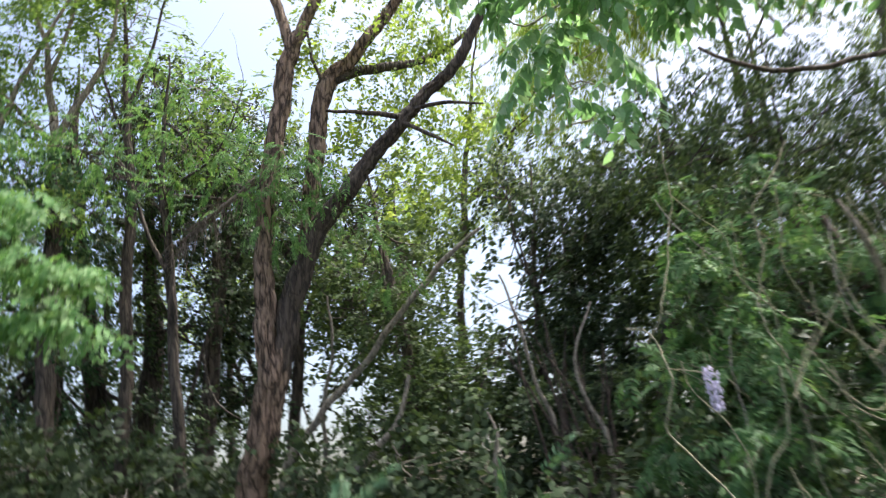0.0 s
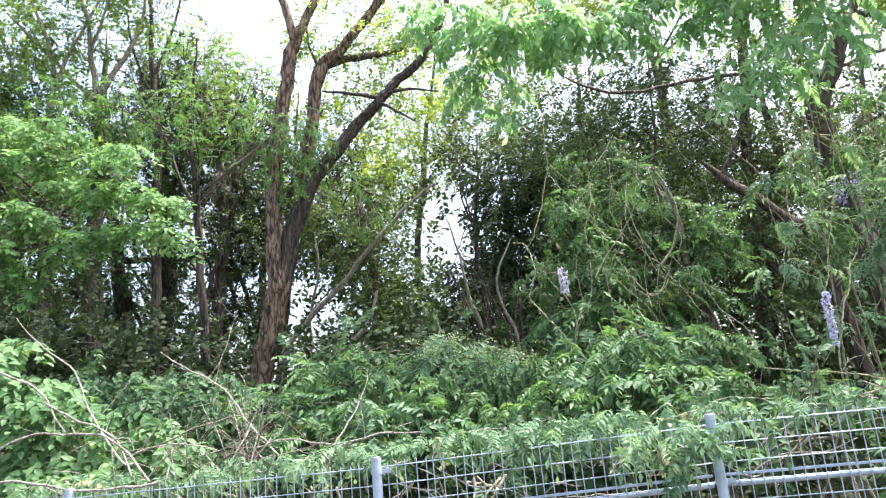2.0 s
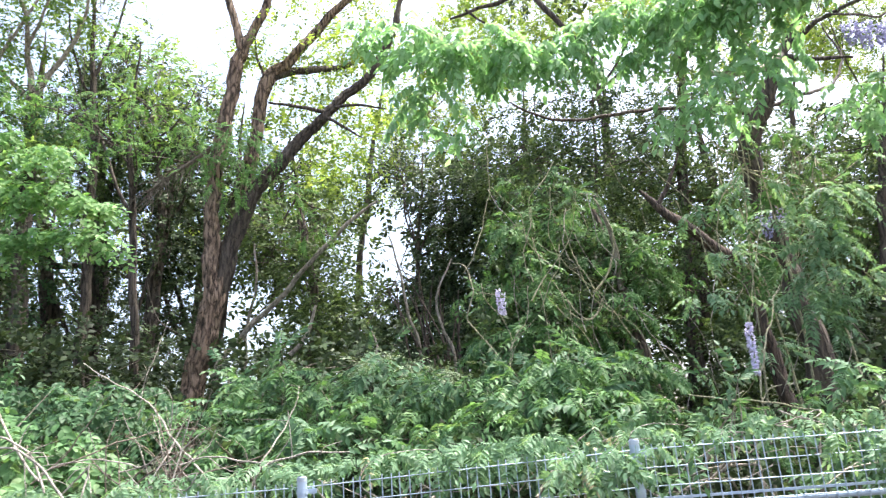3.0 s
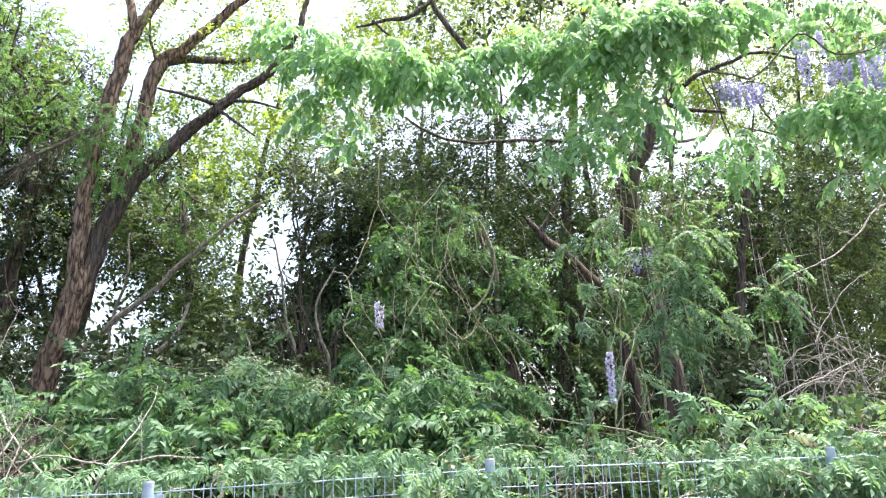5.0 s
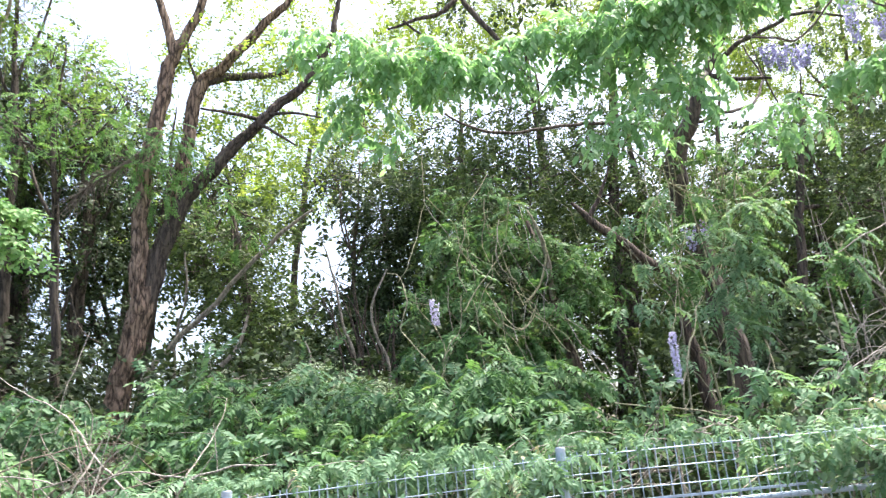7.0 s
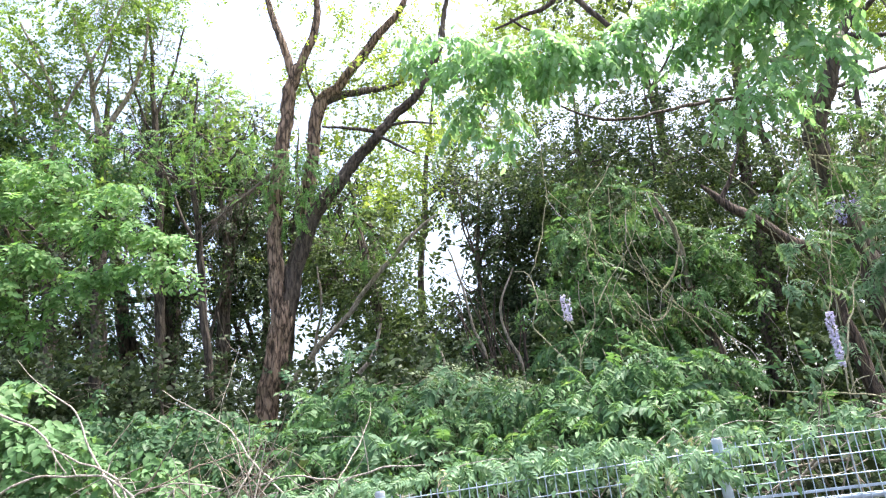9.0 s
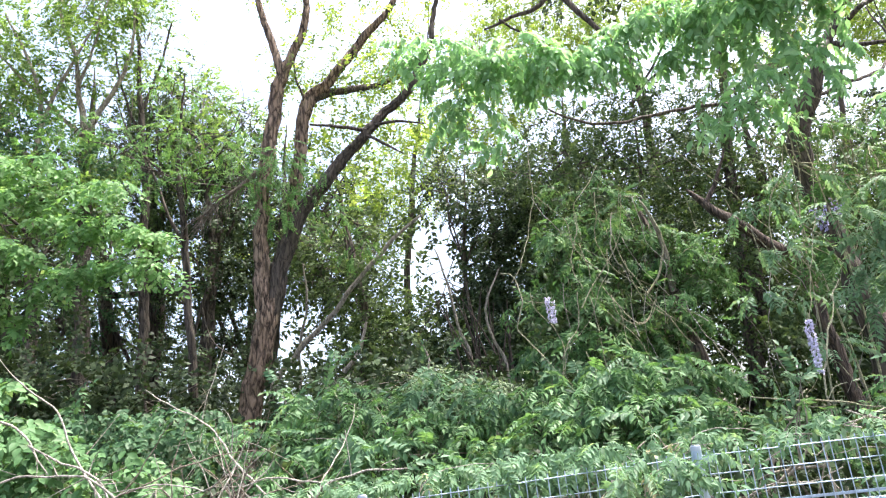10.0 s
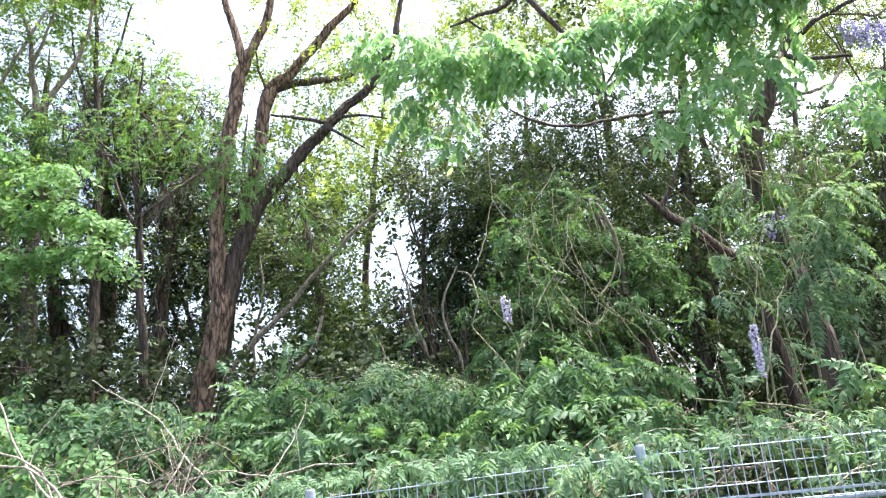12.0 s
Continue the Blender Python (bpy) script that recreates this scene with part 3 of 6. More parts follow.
stem(main_tree, [(-2.23, 12.2, 5.54, 0.12), (-2.1, 12.2, 6.37, 0.12), (-1.95, 12.2, 7.34, 0.12), (-1.81, 12.2, 8.12, 0.12), (-1.68, 12.2, 8.55, 0.13), (-1.32, 12.2, 8.83, 0.1), (-0.97, 12.2, 9.27, 0.09), (-0.56, 12.2, 9.75, 0.08), (0.03, 12.2, 10.45, 0.06), (0.46, 12.2, 11.57, 0.04)], BARK, "limb", 32, 0.06, 6, 0.014, 0.28)
stem(main_tree, [(-2.14, 11.9, 8.91, 0.085), (-2.23, 11.9, 9.39, 0.075), (-2.37, 11.9, 9.89, 0.07), (-2.55, 11.9, 10.9, 0.05), (-2.57, 11.9, 12.19, 0.03)], BARK, "limb", 18, 0.08, 7, 0.01, 0.1)
stem(main_tree, [(-2.09, 11.9, 8.96, 0.095), (-1.87, 11.9, 9.41, 0.085), (-1.66, 11.9, 9.93, 0.075), (-1.53, 11.9, 10.91, 0.05), (-1.12, 11.9, 12.29, 0.03)], BARK, "limb", 18, 0.08, 8, 0.01, 0.1)
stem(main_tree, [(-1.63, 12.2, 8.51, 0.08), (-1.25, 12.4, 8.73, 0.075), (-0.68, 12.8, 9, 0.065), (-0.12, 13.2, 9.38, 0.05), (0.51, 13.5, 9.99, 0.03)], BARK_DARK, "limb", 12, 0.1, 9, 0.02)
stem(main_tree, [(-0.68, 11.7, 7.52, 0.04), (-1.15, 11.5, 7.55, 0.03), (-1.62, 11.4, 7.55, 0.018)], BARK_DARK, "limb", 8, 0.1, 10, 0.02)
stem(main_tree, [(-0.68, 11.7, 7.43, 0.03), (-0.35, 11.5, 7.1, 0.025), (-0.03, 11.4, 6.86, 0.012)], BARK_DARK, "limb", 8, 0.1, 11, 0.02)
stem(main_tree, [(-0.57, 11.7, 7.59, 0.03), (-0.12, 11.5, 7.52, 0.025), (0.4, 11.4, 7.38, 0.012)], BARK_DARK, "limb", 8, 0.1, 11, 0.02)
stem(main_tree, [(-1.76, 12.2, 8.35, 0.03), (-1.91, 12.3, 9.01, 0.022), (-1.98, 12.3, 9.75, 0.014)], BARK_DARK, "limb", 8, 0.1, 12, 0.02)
# dry drooping bough with shaggy dead twigs
dry_rng = np.random.default_rng(64)
stem(main_tree, [(-2.59, 11.7, 6.93, 0.04), (-3.11, 11.7, 6.56, 0.03), (-3.62, 11.7, 6.13, 0.012)], TWIG_DARK, "dead_bough", 8, 0.1, 13, 0.02, 0.0, 0.0, "dry brown drooping bough")
h = Heap()
ends = np.array([(-2.59, 11.7, 6.93), (-3.11, 11.7, 6.56), (-3.62, 11.7, 6.13)])
for i in range(110):
    u = dry_rng.uniform(0, 2)
    a = ends[int(u)] * (1 - u % 1) + ends[min(2, int(u) + 1)] * (u % 1)
    d = np.array((dry_rng.uniform(-0.45, 0.1), dry_rng.uniform(-0.15, 0.15), dry_rng.uniform(-0.5, 0.05)))
    tube(h, [(*a, 0.008), (*(a + d * 0.5 + dry_rng.normal(size=3) * 0.03), 0.005), (*(a + d + np.array((0, 0, -0.08))), 0.003)], 3, 0.12)
tagged(h.build("dead_twig", TWIG_DARK, main_tree, "fine dry brown twigs", origin=main_tree.location), kind="stuff")
# dark climbing growth on the trunk
MAIN_LEAVES = [(-1.98, 11.6, 6.86, 0.57, 0.5, 0.52), (-2.29, 11.6, 6.27, 0.42, 0.4, 0.42), (-2.78, 11.7, 6.98, 0.57, 0.5, 0.57, 0.7), (-1.65, 11.8, 6.38, 0.38, 0.4, 0.29, 0.6), (-2.11, 11.6, 7.13, 0.28, 0.3, 0.24)]
foliage(main_tree, MAIN_LEAVES, PINNATE_FINE, VIVID, 100, 21, 0.4)
MAIN_TOP = [(-1.38, 12.5, 9.44, 0.91, 1, 0.81, 0.5), (-0.58, 12.8, 8.79, 0.73, 1, 0.73, 0.6), (-1.12, 13, 7.63, 0.74, 0.8, 0.53, 0.5), (-2.94, 13, 12.76, 1.69, 1.5, 0.74, 0.3), (-0.63, 13, 11.52, 1.8, 1.5, 0.84, 0.4),
            (-0.18, 13, 9.88, 0.63, 1, 0.53, 0.6), (-2.16, 13, 8.82, 0.53, 0.8, 0.63, 0.4), (-1.5, 13, 8.63, 0.53, 0.8, 0.53, 0.5)]
MAIN_TOP += [(-0.3, 13.2, 7.6, 0.7, 0.6, 0.5, 0.7), (0.3, 13.4, 8.6, 0.5, 0.5, 0.5, 0.8), (-0.3, 13.4, 9.7, 0.6, 0.6, 0.5, 0.7)]
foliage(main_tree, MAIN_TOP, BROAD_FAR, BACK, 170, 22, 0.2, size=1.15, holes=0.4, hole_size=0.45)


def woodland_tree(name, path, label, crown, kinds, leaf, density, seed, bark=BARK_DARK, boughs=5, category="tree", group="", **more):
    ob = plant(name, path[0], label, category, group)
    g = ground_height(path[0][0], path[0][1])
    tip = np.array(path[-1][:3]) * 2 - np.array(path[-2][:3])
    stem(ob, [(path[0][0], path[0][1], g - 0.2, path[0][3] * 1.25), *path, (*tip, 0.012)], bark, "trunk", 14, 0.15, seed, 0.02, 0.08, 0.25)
    rng = np.random.default_rng(seed)
    for i in range(boughs):
        h = Heap()
        a = path[int(rng.integers(len(path) // 2, len(path)))]
        target = np.array(crown[int(rng.integers(len(crown)))][:3])
        w = target - np.array(a[:3])
        branching(h, rng, a[:3], w, np.linalg.norm(w) * 1.1, a[3] * 0.55, 1)
        h.build("bough", bark, ob, origin=ob.location)
    tw = Heap()
    foliage(ob, crown, kinds, leaf, density, seed + 1, stems=tw, **more)
    tagged(tw.build("twig_growth", bark, ob, origin=ob.location), kind="stuff")
    return ob


# trunks of the stand to the left, with dark crowns
LEFT_TRUNKS = [
    ([(-7.16, 15, 3.08, 0.2), (-7.15, 15, 4.46, 0.19), (-7.15, 15, 5.91, 0.17), (-7.12, 15, 7.69, 0.14), (-7.05, 15, 9.58, 0.1)], 31),
    ([(-6.43, 15.5, 3.27, 0.19), (-6.62, 15.5, 4.72, 0.17), (-6.85, 15.5, 6.13, 0.15), (-7, 15.5, 7.59, 0.12), (-7.2, 15.5, 9.13, 0.08)], 32),
    ([(-6.17, 16, 3.04, 0.24), (-6.03, 16, 4.5, 0.22), (-5.91, 16, 5.77, 0.19), (-5.97, 16, 7.38, 0.13), (-6.08, 16, 9.24, 0.08)], 33),
    ([(-4.69, 15, 2.85, 0.17), (-4.58, 15, 4.21, 0.16), (-4.44, 15, 5.27, 0.13), (-4.35, 15, 6.63, 0.1), (-4.45, 15, 8.22, 0.07)], 34),
    ([(-8.24, 14.5, 2.93, 0.18), (-8.31, 14.5, 4.49, 0.16), (-8.49, 14.5, 6.28, 0.14), (-8.79, 14.5, 8.19, 0.1)], 35),
]
LEFT_CROWNS = [
    [(-7.65, 12.5, 8.42, 1.02, 0.8, 0.46), (-6.46, 12.5, 8.12, 0.81, 0.8, 0.41, 0.9), (-8.73, 12.5, 8.65, 0.91, 0.8, 0.61), (-5.82, 13, 8.11, 0.63, 0.7, 0.42, 0.7), (-6.66, 14, 5.96, 0.8, 0.8, 0.57), (-7.93, 13.5, 7.34, 0.99, 0.8, 0.55), (-6.94, 14, 7.43, 0.91, 0.8, 0.57), (-7.75, 14.5, 6.82, 1.06, 0.9, 0.94, 0.8), (-7.32, 14.5, 4.86, 1.06, 0.9, 0.59, 0.7), (-7.36, 14, 3.89, 1.14, 0.9, 0.57)],
    [(-6.47, 15, 9.24, 0.85, 0.9, 0.97), (-5.82, 15, 8.09, 1.1, 0.9, 0.85), (-6.42, 15, 6.84, 0.97, 0.9, 0.73, 0.8), (-6.38, 14.5, 3.85, 1.06, 0.9, 0.53), (-6.29, 16, 6.2, 0.78, 0.9, 0.78, 0.45), (-5.46, 16, 4.98, 1.04, 0.9, 0.65, 0.6), (-6.8, 16, 5.09, 0.91, 0.9, 0.65, 0.5), (-4.98, 16, 5.96, 0.78, 0.9, 0.78, 0.4), (-5.82, 15.5, 7.58, 0.88, 0.9, 0.76, 0.6)],
    [(-5.9, 15.6, 10.94, 0.6, 0.7, 0.6, 0.9), (-5.37, 15.6, 10.07, 0.7, 0.7, 0.7, 0.9), (-5.89, 15.6, 9.47, 0.7, 0.7, 0.7, 0.9), (-4.78, 15.6, 9.15, 0.65, 0.7, 0.65, 0.9), (-6.36, 15.6, 10.17, 0.6, 0.7, 0.6, 0.9), (-5.17, 15.6, 8.49, 0.7, 0.7, 0.7, 0.9), (-4.34, 15.6, 8.06, 0.6, 0.7, 0.6, 0.9), (-5.62, 15.6, 7.91, 0.7, 0.7, 0.7, 0.9), (-5.37, 15.5, 10.23, 1.01, 0.9, 0.88), (-5.63, 15.5, 9.11, 1.13, 1, 0.88), (-4.73, 15.5, 8.18, 1.01, 0.9, 0.88, 0.9), (-6.04, 15.5, 10.9, 0.76, 0.9, 0.76, 0.8), (-6.98, 17, 6.1, 0.97, 0.9, 0.83, 0.8), (-5.97, 17, 5.18, 1.1, 0.9, 0.69, 1.1), (-4.68, 17, 5.74, 0.83, 0.9, 0.97, 0.9), (-8.88, 17, 6.15, 1.1, 0.9, 0.83, 0.9), (-7.23, 17, 5.03, 1.1, 0.9, 0.55)],
    [(-4.18, 15, 9.01, 0.73, 0.8, 0.73, 0.7), (-3.65, 15.5, 9.91, 0.63, 0.8, 0.63, 0.5), (-4.09, 15, 7.51, 0.73, 0.8, 0.85, 0.9), (-4.35, 15, 6.25, 0.85, 0.8, 0.73, 0.7), (-5.2, 15, 6.21, 0.85, 0.8, 0.61, 0.7), (-5.03, 14.5, 4.18, 0.82, 0.8, 0.71, 0.8), (-4.13, 14.5, 3.86, 0.59, 0.8, 0.71, 0.7), (-3.94, 15.5, 8.93, 0.63, 0.8, 0.76, 0.7), (-4.3, 16, 5.26, 0.65, 0.9, 0.91, 0.5), (-4.1, 16, 6.94, 0.78, 0.9, 0.78, 0.7), (-3.71, 16, 8.01, 0.65, 0.9, 0.65, 0.7), (-4.69, 15, 10.29, 0.73, 0.9, 0.73, 0.8)],
    [(-8.51, 14, 4.88, 1.02, 0.9, 0.91, 0.8), (-8.85, 14, 6.53, 1.14, 0.9, 0.8), (-9.9, 14, 8.11, 1.36, 1, 1.36), (-8.04, 13.5, 3.79, 1.32, 0.9, 0.66)],
]
for (path, seed), crown in zip(LEFT_TRUNKS, LEFT_CROWNS):
    woodland_tree("woodland_tree", path, "dark-barked woodland tree with a thin shaded green crown", crown, SMALL if seed in (32, 33) else COARSE, MID if seed == 31 else DARK if seed in (33, 34) else OLIVE, 135 if seed in (31, 35) else 105, seed, group="stand of shaded trees", holes=0.32, hole_size=0.5)

feathery = woodland_tree("feathery_tree", [(-4.08, 12.8, 2.9, 0.08), (-4.12, 12.8, 4.67, 0.075), (-4.18, 12.7, 6.11, 0.065), (-4.2, 12.5, 7.24, 0.05), (-4.13, 12.4, 8.32, 0.03)],
    "tree with layered feathery compound leaves, half shaded", [(-5.94, 12, 8.31, 0.78, 0.6, 0.23), (-6.4, 12, 7.79, 0.78, 0.6, 0.23), (-5.13, 12, 7.8, 0.78, 0.6, 0.25), (-4.15, 12, 8.06, 0.58, 0.6, 0.23), (-3.65, 12, 7.8, 0.58, 0.6, 0.23), (-3.05, 12, 7.53, 0.49, 0.5, 0.21), (-4.36, 11.8, 7.27, 0.67, 0.6, 0.25), (-3.49, 11.8, 6.93, 0.58, 0.6, 0.23, 0.8), (-4.19, 12.4, 9.03, 0.5, 0.6, 0.4, 0.8), (-2.99, 12.6, 8.57, 0.41, 0.5, 0.41, 0.6), (-4.92, 11.8, 6.84, 0.58, 0.5, 0.23, 0.7), (-1.59, 12.6, 6.41, 0.51, 0.5, 0.37, 0.7), (-1.22, 12.6, 5.73, 0.61, 0.5, 0.31, 0.8)],
    PINNATE_FINE, VIVID, 95, 36, boughs=8, droop=0.2, upness=1.5, flat=0.5, size=1.2, holes=0.2)

# pale-limbed trees with thin spring leaves
THIN = [
    ([(-6.38, 13.5, 6.14, 0.13), (-6.41, 13.5, 7.55, 0.12), (-6.41, 13.5, 8.91, 0.1)],
     [[(-6.41, 13.5, 8.91, 0.08), (-6.61, 13.5, 9.83, 0.06), (-6.65, 13.4, 10.7, 0.045), (-7, 13.3, 11.9, 0.03)],
      [(-6.39, 13.5, 9.03, 0.07), (-5.96, 13.5, 9.76, 0.05), (-5.56, 13.5, 10.78, 0.035), (-5.4, 13.5, 12.15, 0.02)],
      [(-6.65, 13.5, 9.97, 0.04), (-6.35, 13.4, 10.67, 0.03), (-6.14, 13.4, 11.74, 0.02)],
      [(-6.4, 13.5, 8.78, 0.05), (-6.9, 13.3, 9.36, 0.04), (-7.52, 13.2, 10.15, 0.03), (-8.08, 13, 10.74, 0.02)]], 41),
    ([(-7.05, 13, 6.06, 0.12), (-7.08, 13, 7.19, 0.12), (-7.15, 13, 8.25, 0.1)],
     [[(-7.15, 13, 8.13, 0.08), (-7.62, 12.8, 8.81, 0.06), (-8.2, 12.6, 9.43, 0.045), (-9.08, 12.5, 10.15, 0.03)],
      [(-7.13, 13, 8.25, 0.07), (-7.08, 13, 9.22, 0.05), (-7.31, 12.9, 10.33, 0.035), (-7.78, 12.8, 11.49, 0.02)],
      [(-7.07, 13, 8.97, 0.05), (-6.77, 13, 9.82, 0.035), (-6.23, 13, 10.8, 0.025), (-5.79, 13, 11.82, 0.015)],
      [(-7.5, 12.8, 8.67, 0.04), (-7.9, 12.8, 9.7, 0.03), (-8.25, 12.7, 10.82, 0.02)]], 42),
    ([(-5.42, 14, 6.19, 0.09), (-5.42, 14, 8.28, 0.08), (-5.5, 14, 9.59, 0.065)],
     [[(-5.5, 14, 9.59, 0.06), (-5.58, 14, 10.69, 0.045), (-5.65, 14, 12.11, 0.03)],
      [(-5.47, 14, 9.72, 0.04), (-5.15, 14, 10.64, 0.03), (-4.84, 14, 11.74, 0.02)],
      [(-5.49, 14, 9.06, 0.035), (-5.92, 14, 10.18, 0.025), (-6.15, 14, 11.31, 0.015)]], 43),
]
THIN_CROWNS = [
    [(-6.81, 13.5, 10.65, 1.43, 1.2, 0.88, 0.7), (-7.76, 13, 9.3, 0.84, 1, 0.63, 0.8), (-6.5, 13.5, 12.28, 1.32, 1.2, 0.88), (-6.69, 13, 7.85, 1.16, 0.9, 0.53, 0.9)],
    [(-8.04, 13, 10.21, 1.16, 1.2, 0.95, 0.7), (-8.72, 12.5, 8.54, 1.12, 1, 0.81, 0.9), (-9.05, 13, 11.37, 1.58, 1.2, 1.16, 0.8), (-7.36, 12.5, 7.25, 1.12, 0.9, 0.51), (-10.56, 13, 10.23, 1.27, 1.4, 2.11)],
    [(-5.46, 14, 11.38, 0.8, 1.2, 0.8, 0.5), (-4.37, 14, 8.81, 0.68, 1, 0.68, 0.6), (-5.73, 14, 13.01, 1.36, 1.2, 0.68, 0.7), (-4.33, 14.3, 10.04, 0.58, 1, 0.81, 0.5)],
]
for (trunk, limbs, seed), crown in zip(THIN, THIN_CROWNS):
    ob = plant("slender_tree", trunk[0], "slender grey-limbed tree with thin yellow-green spring leaves", "tree", "slender trees")
    g = ground_height(trunk[0][0], trunk[0][1])
    stem(ob, [(trunk[0][0], trunk[0][1], g - 0.2, trunk[0][3] * 1.4), *trunk], BARK_DARK, "trunk", 12, 0.15, seed, 0.02)
    for i, limb in enumerate(limbs):
        stem(ob, limb, BARK_DARK if seed == 43 else BARK_PALE, "limb", 8, 0.15, seed + i, 0.02)
    tw = Heap()
    foliage(ob, crown, BROAD_FAR, SPRING, 190, seed + 9, 0.2, size=1.2, stems=tw, twigs=16, holes=0.38, hole_size=0.4)
    tagged(tw.build("twig_growth", BARK_PALE, ob, origin=ob.location), kind="stuff")

# evergreens behind the middle
MIDDLE = [
    ([(1.08, 15, 2.53, 0.09), (0.86, 15, 4.15, 0.07), (0.98, 15, 5.75, 0.05), (1.1, 15, 6.94, 0.03)],
     [(1.75, 15, 6.98, 0.8, 1, 0.97), (2.3, 15, 7.28, 0.8, 1, 0.85), (1.75, 15, 5.68, 0.75, 1, 0.97), (1.0, 13.6, 3.7, 0.8, 0.4, 0.6, 0.9), (0.89, 15, 4.39, 0.97, 0.9, 0.73), (2.02, 15, 5, 0.97, 0.9, 1.1), (0.65, 15.5, 7.9, 0.76, 0.9, 0.63, 0.4)], 51),
    ([(-1.4, 14.5, 2.72, 0.12), (-1.18, 14.5, 4.26, 0.1), (-1.3, 14.5, 5.81, 0.08), (-1.46, 14.5, 7.06, 0.05)],
     [(-1.22, 14.5, 5.32, 0.88, 0.9, 0.82), (-0.85, 14.5, 4.23, 0.94, 0.9, 0.71, 1.1), (-2.07, 15, 6.03, 0.73, 0.9, 0.85, 0.8), (-1.06, 15, 6.56, 0.85, 0.9, 0.61, 0.6), (-1.49, 14, 3.87, 0.68, 0.8, 0.57), (-0.16, 15, 4.49, 0.73, 0.8, 0.73), (-2.27, 15, 6.81, 0.73, 0.9, 0.61, 0.6)], 52),
    ([(2.11, 14, 2.36, 0.16), (2.59, 14, 4.25, 0.14), (3.24, 14, 6.4, 0.1), (3.32, 14, 7.75, 0.06)],
     [(3.12, 14, 6.41, 1.02, 1, 1.02), (3.25, 14, 4.98, 1.02, 1, 0.91), (2.81, 14, 7.43, 0.91, 1, 0.68, 0.8), (4.03, 14, 7.05, 1.02, 1, 0.68, 0.7), (2.63, 13.5, 3.6, 1.1, 1, 0.77)], 53),
    ([(5.67, 13, 2.31, 0.16), (6.07, 13, 4.23, 0.14), (6.62, 13, 6.1, 0.1), (6.62, 13, 7.33, 0.06)],
     [(5.86, 13, 5.83, 0.95, 1, 0.95, 0.8), (7.02, 13, 6.36, 0.84, 1, 0.74, 0.8), (6.07, 12.5, 4.13, 1.02, 1, 0.81), (5.34, 13, 6.88, 0.84, 1, 0.53, 0.6), (5.82, 12, 2.82, 1.07, 0.9, 0.58)], 54),
    ([(9.08, 12.5, 2, 0.18), (9.5, 12.5, 3.72, 0.15), (10.08, 12.5, 5.47, 0.12), (10.21, 12.5, 6.96, 0.07)],
     [(9.43, 12.5, 6.29, 0.91, 1, 0.61, 0.9), (10.84, 12.5, 6.61, 0.91, 1, 0.81), (9.54, 12.5, 4.63, 1.12, 1, 0.81), (11.5, 12.5, 5.15, 0.91, 1, 1.12, 0.8), (8.42, 12, 3, 1.07, 1, 0.68), (10.24, 12, 2.99, 1.07, 1, 0.68), (13.02, 12, 5.79, 1.17, 1.2, 1.56), (8.62, 12.5, 5.3, 0.71, 0.9, 0.61, 0.8)], 55),
]
for path, crown, seed in MIDDLE:
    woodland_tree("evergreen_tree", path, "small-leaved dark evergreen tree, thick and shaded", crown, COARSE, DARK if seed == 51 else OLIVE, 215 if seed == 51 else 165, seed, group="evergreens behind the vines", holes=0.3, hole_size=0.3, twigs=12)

# crowns far behind, above the evergreens, coloured light as if sunlit
FAR = [
    ([(-0.52, 19, 5.02, 0.1), (-0.01, 19, 9.09, 0.08), (0.63, 19, 12.53, 0.03)], [(-0.45, 19, 9.47, 1.7, 1.2, 1.08, 0.8), (1.37, 19, 10.31, 1.85, 1.2, 0.93, 0.7), (-1.29, 19, 8.72, 1.23, 1.2, 0.77, 0.7), (2.36, 19, 11.98, 2.16, 1.4, 1.39, 0.8), (3.54, 19, 13.52, 2.47, 1.4, 1.23)], 61),
    ([(6.68, 19, 6.41, 0.1), (6.83, 19, 11.66, 0.08), (6.64, 19, 14.55, 0.03)], [(4.47, 19, 14.1, 2.16, 1.3, 1.39, 0.6), (7.21, 19, 14.82, 2.16, 1.3, 1.39, 0.6), (10.27, 19, 14.76, 2.16, 1.3, 1.54), (7.37, 19, 17.36, 4.01, 1.5, 1.39)], 62),
    ([(15.43, 18, 6.36, 0.1), (16.56, 18, 10.98, 0.08), (17.19, 18, 15.13, 0.03)], [(14.23, 18, 12.75, 1.75, 1.3, 1.32, 0.5), (17.63, 18, 14.11, 2.05, 1.3, 1.61, 0.7), (20.38, 18, 15.28, 1.75, 1.3, 1.32, 0.7), (13.4, 18, 13.87, 1.75, 1.3, 1.02, 0.6), (15.97, 18, 11.13, 1.75, 1.3, 1.02, 0.6), (20.83, 18, 13.37, 2.34, 1.4, 2.34, 0.6), (16.09, 18, 17.41, 3.8, 1.5, 1.61, 0.3), (11.7, 18, 12.9, 1.2, 0.8, 0.9, 0.6), (13.7, 18, 12.3, 1.0, 0.8, 0.8, 0.6), (10.0, 18, 11.2, 0.9, 0.8, 0.7, 0.7)], 63),
    ([(-5.55, 19, 5.51, 0.08), (-5.4, 19, 8.4, 0.05), (-5.3, 19, 9.6, 0.02)], [(-5.46, 19, 11.02, 1.7, 1.2, 1.39, 0.6), (-4.57, 19, 8.4, 1.7, 1.2, 1.08, 0.6), (-2.68, 19, 8.86, 1.39, 1.2, 0.93, 0.6), (-6.13, 19, 7.74, 1.7, 1.2, 0.93, 0.5)], 64),
]
for path, crown, seed in FAR:
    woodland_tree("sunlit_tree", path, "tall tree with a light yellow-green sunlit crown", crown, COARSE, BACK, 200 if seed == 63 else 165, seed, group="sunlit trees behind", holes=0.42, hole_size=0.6)

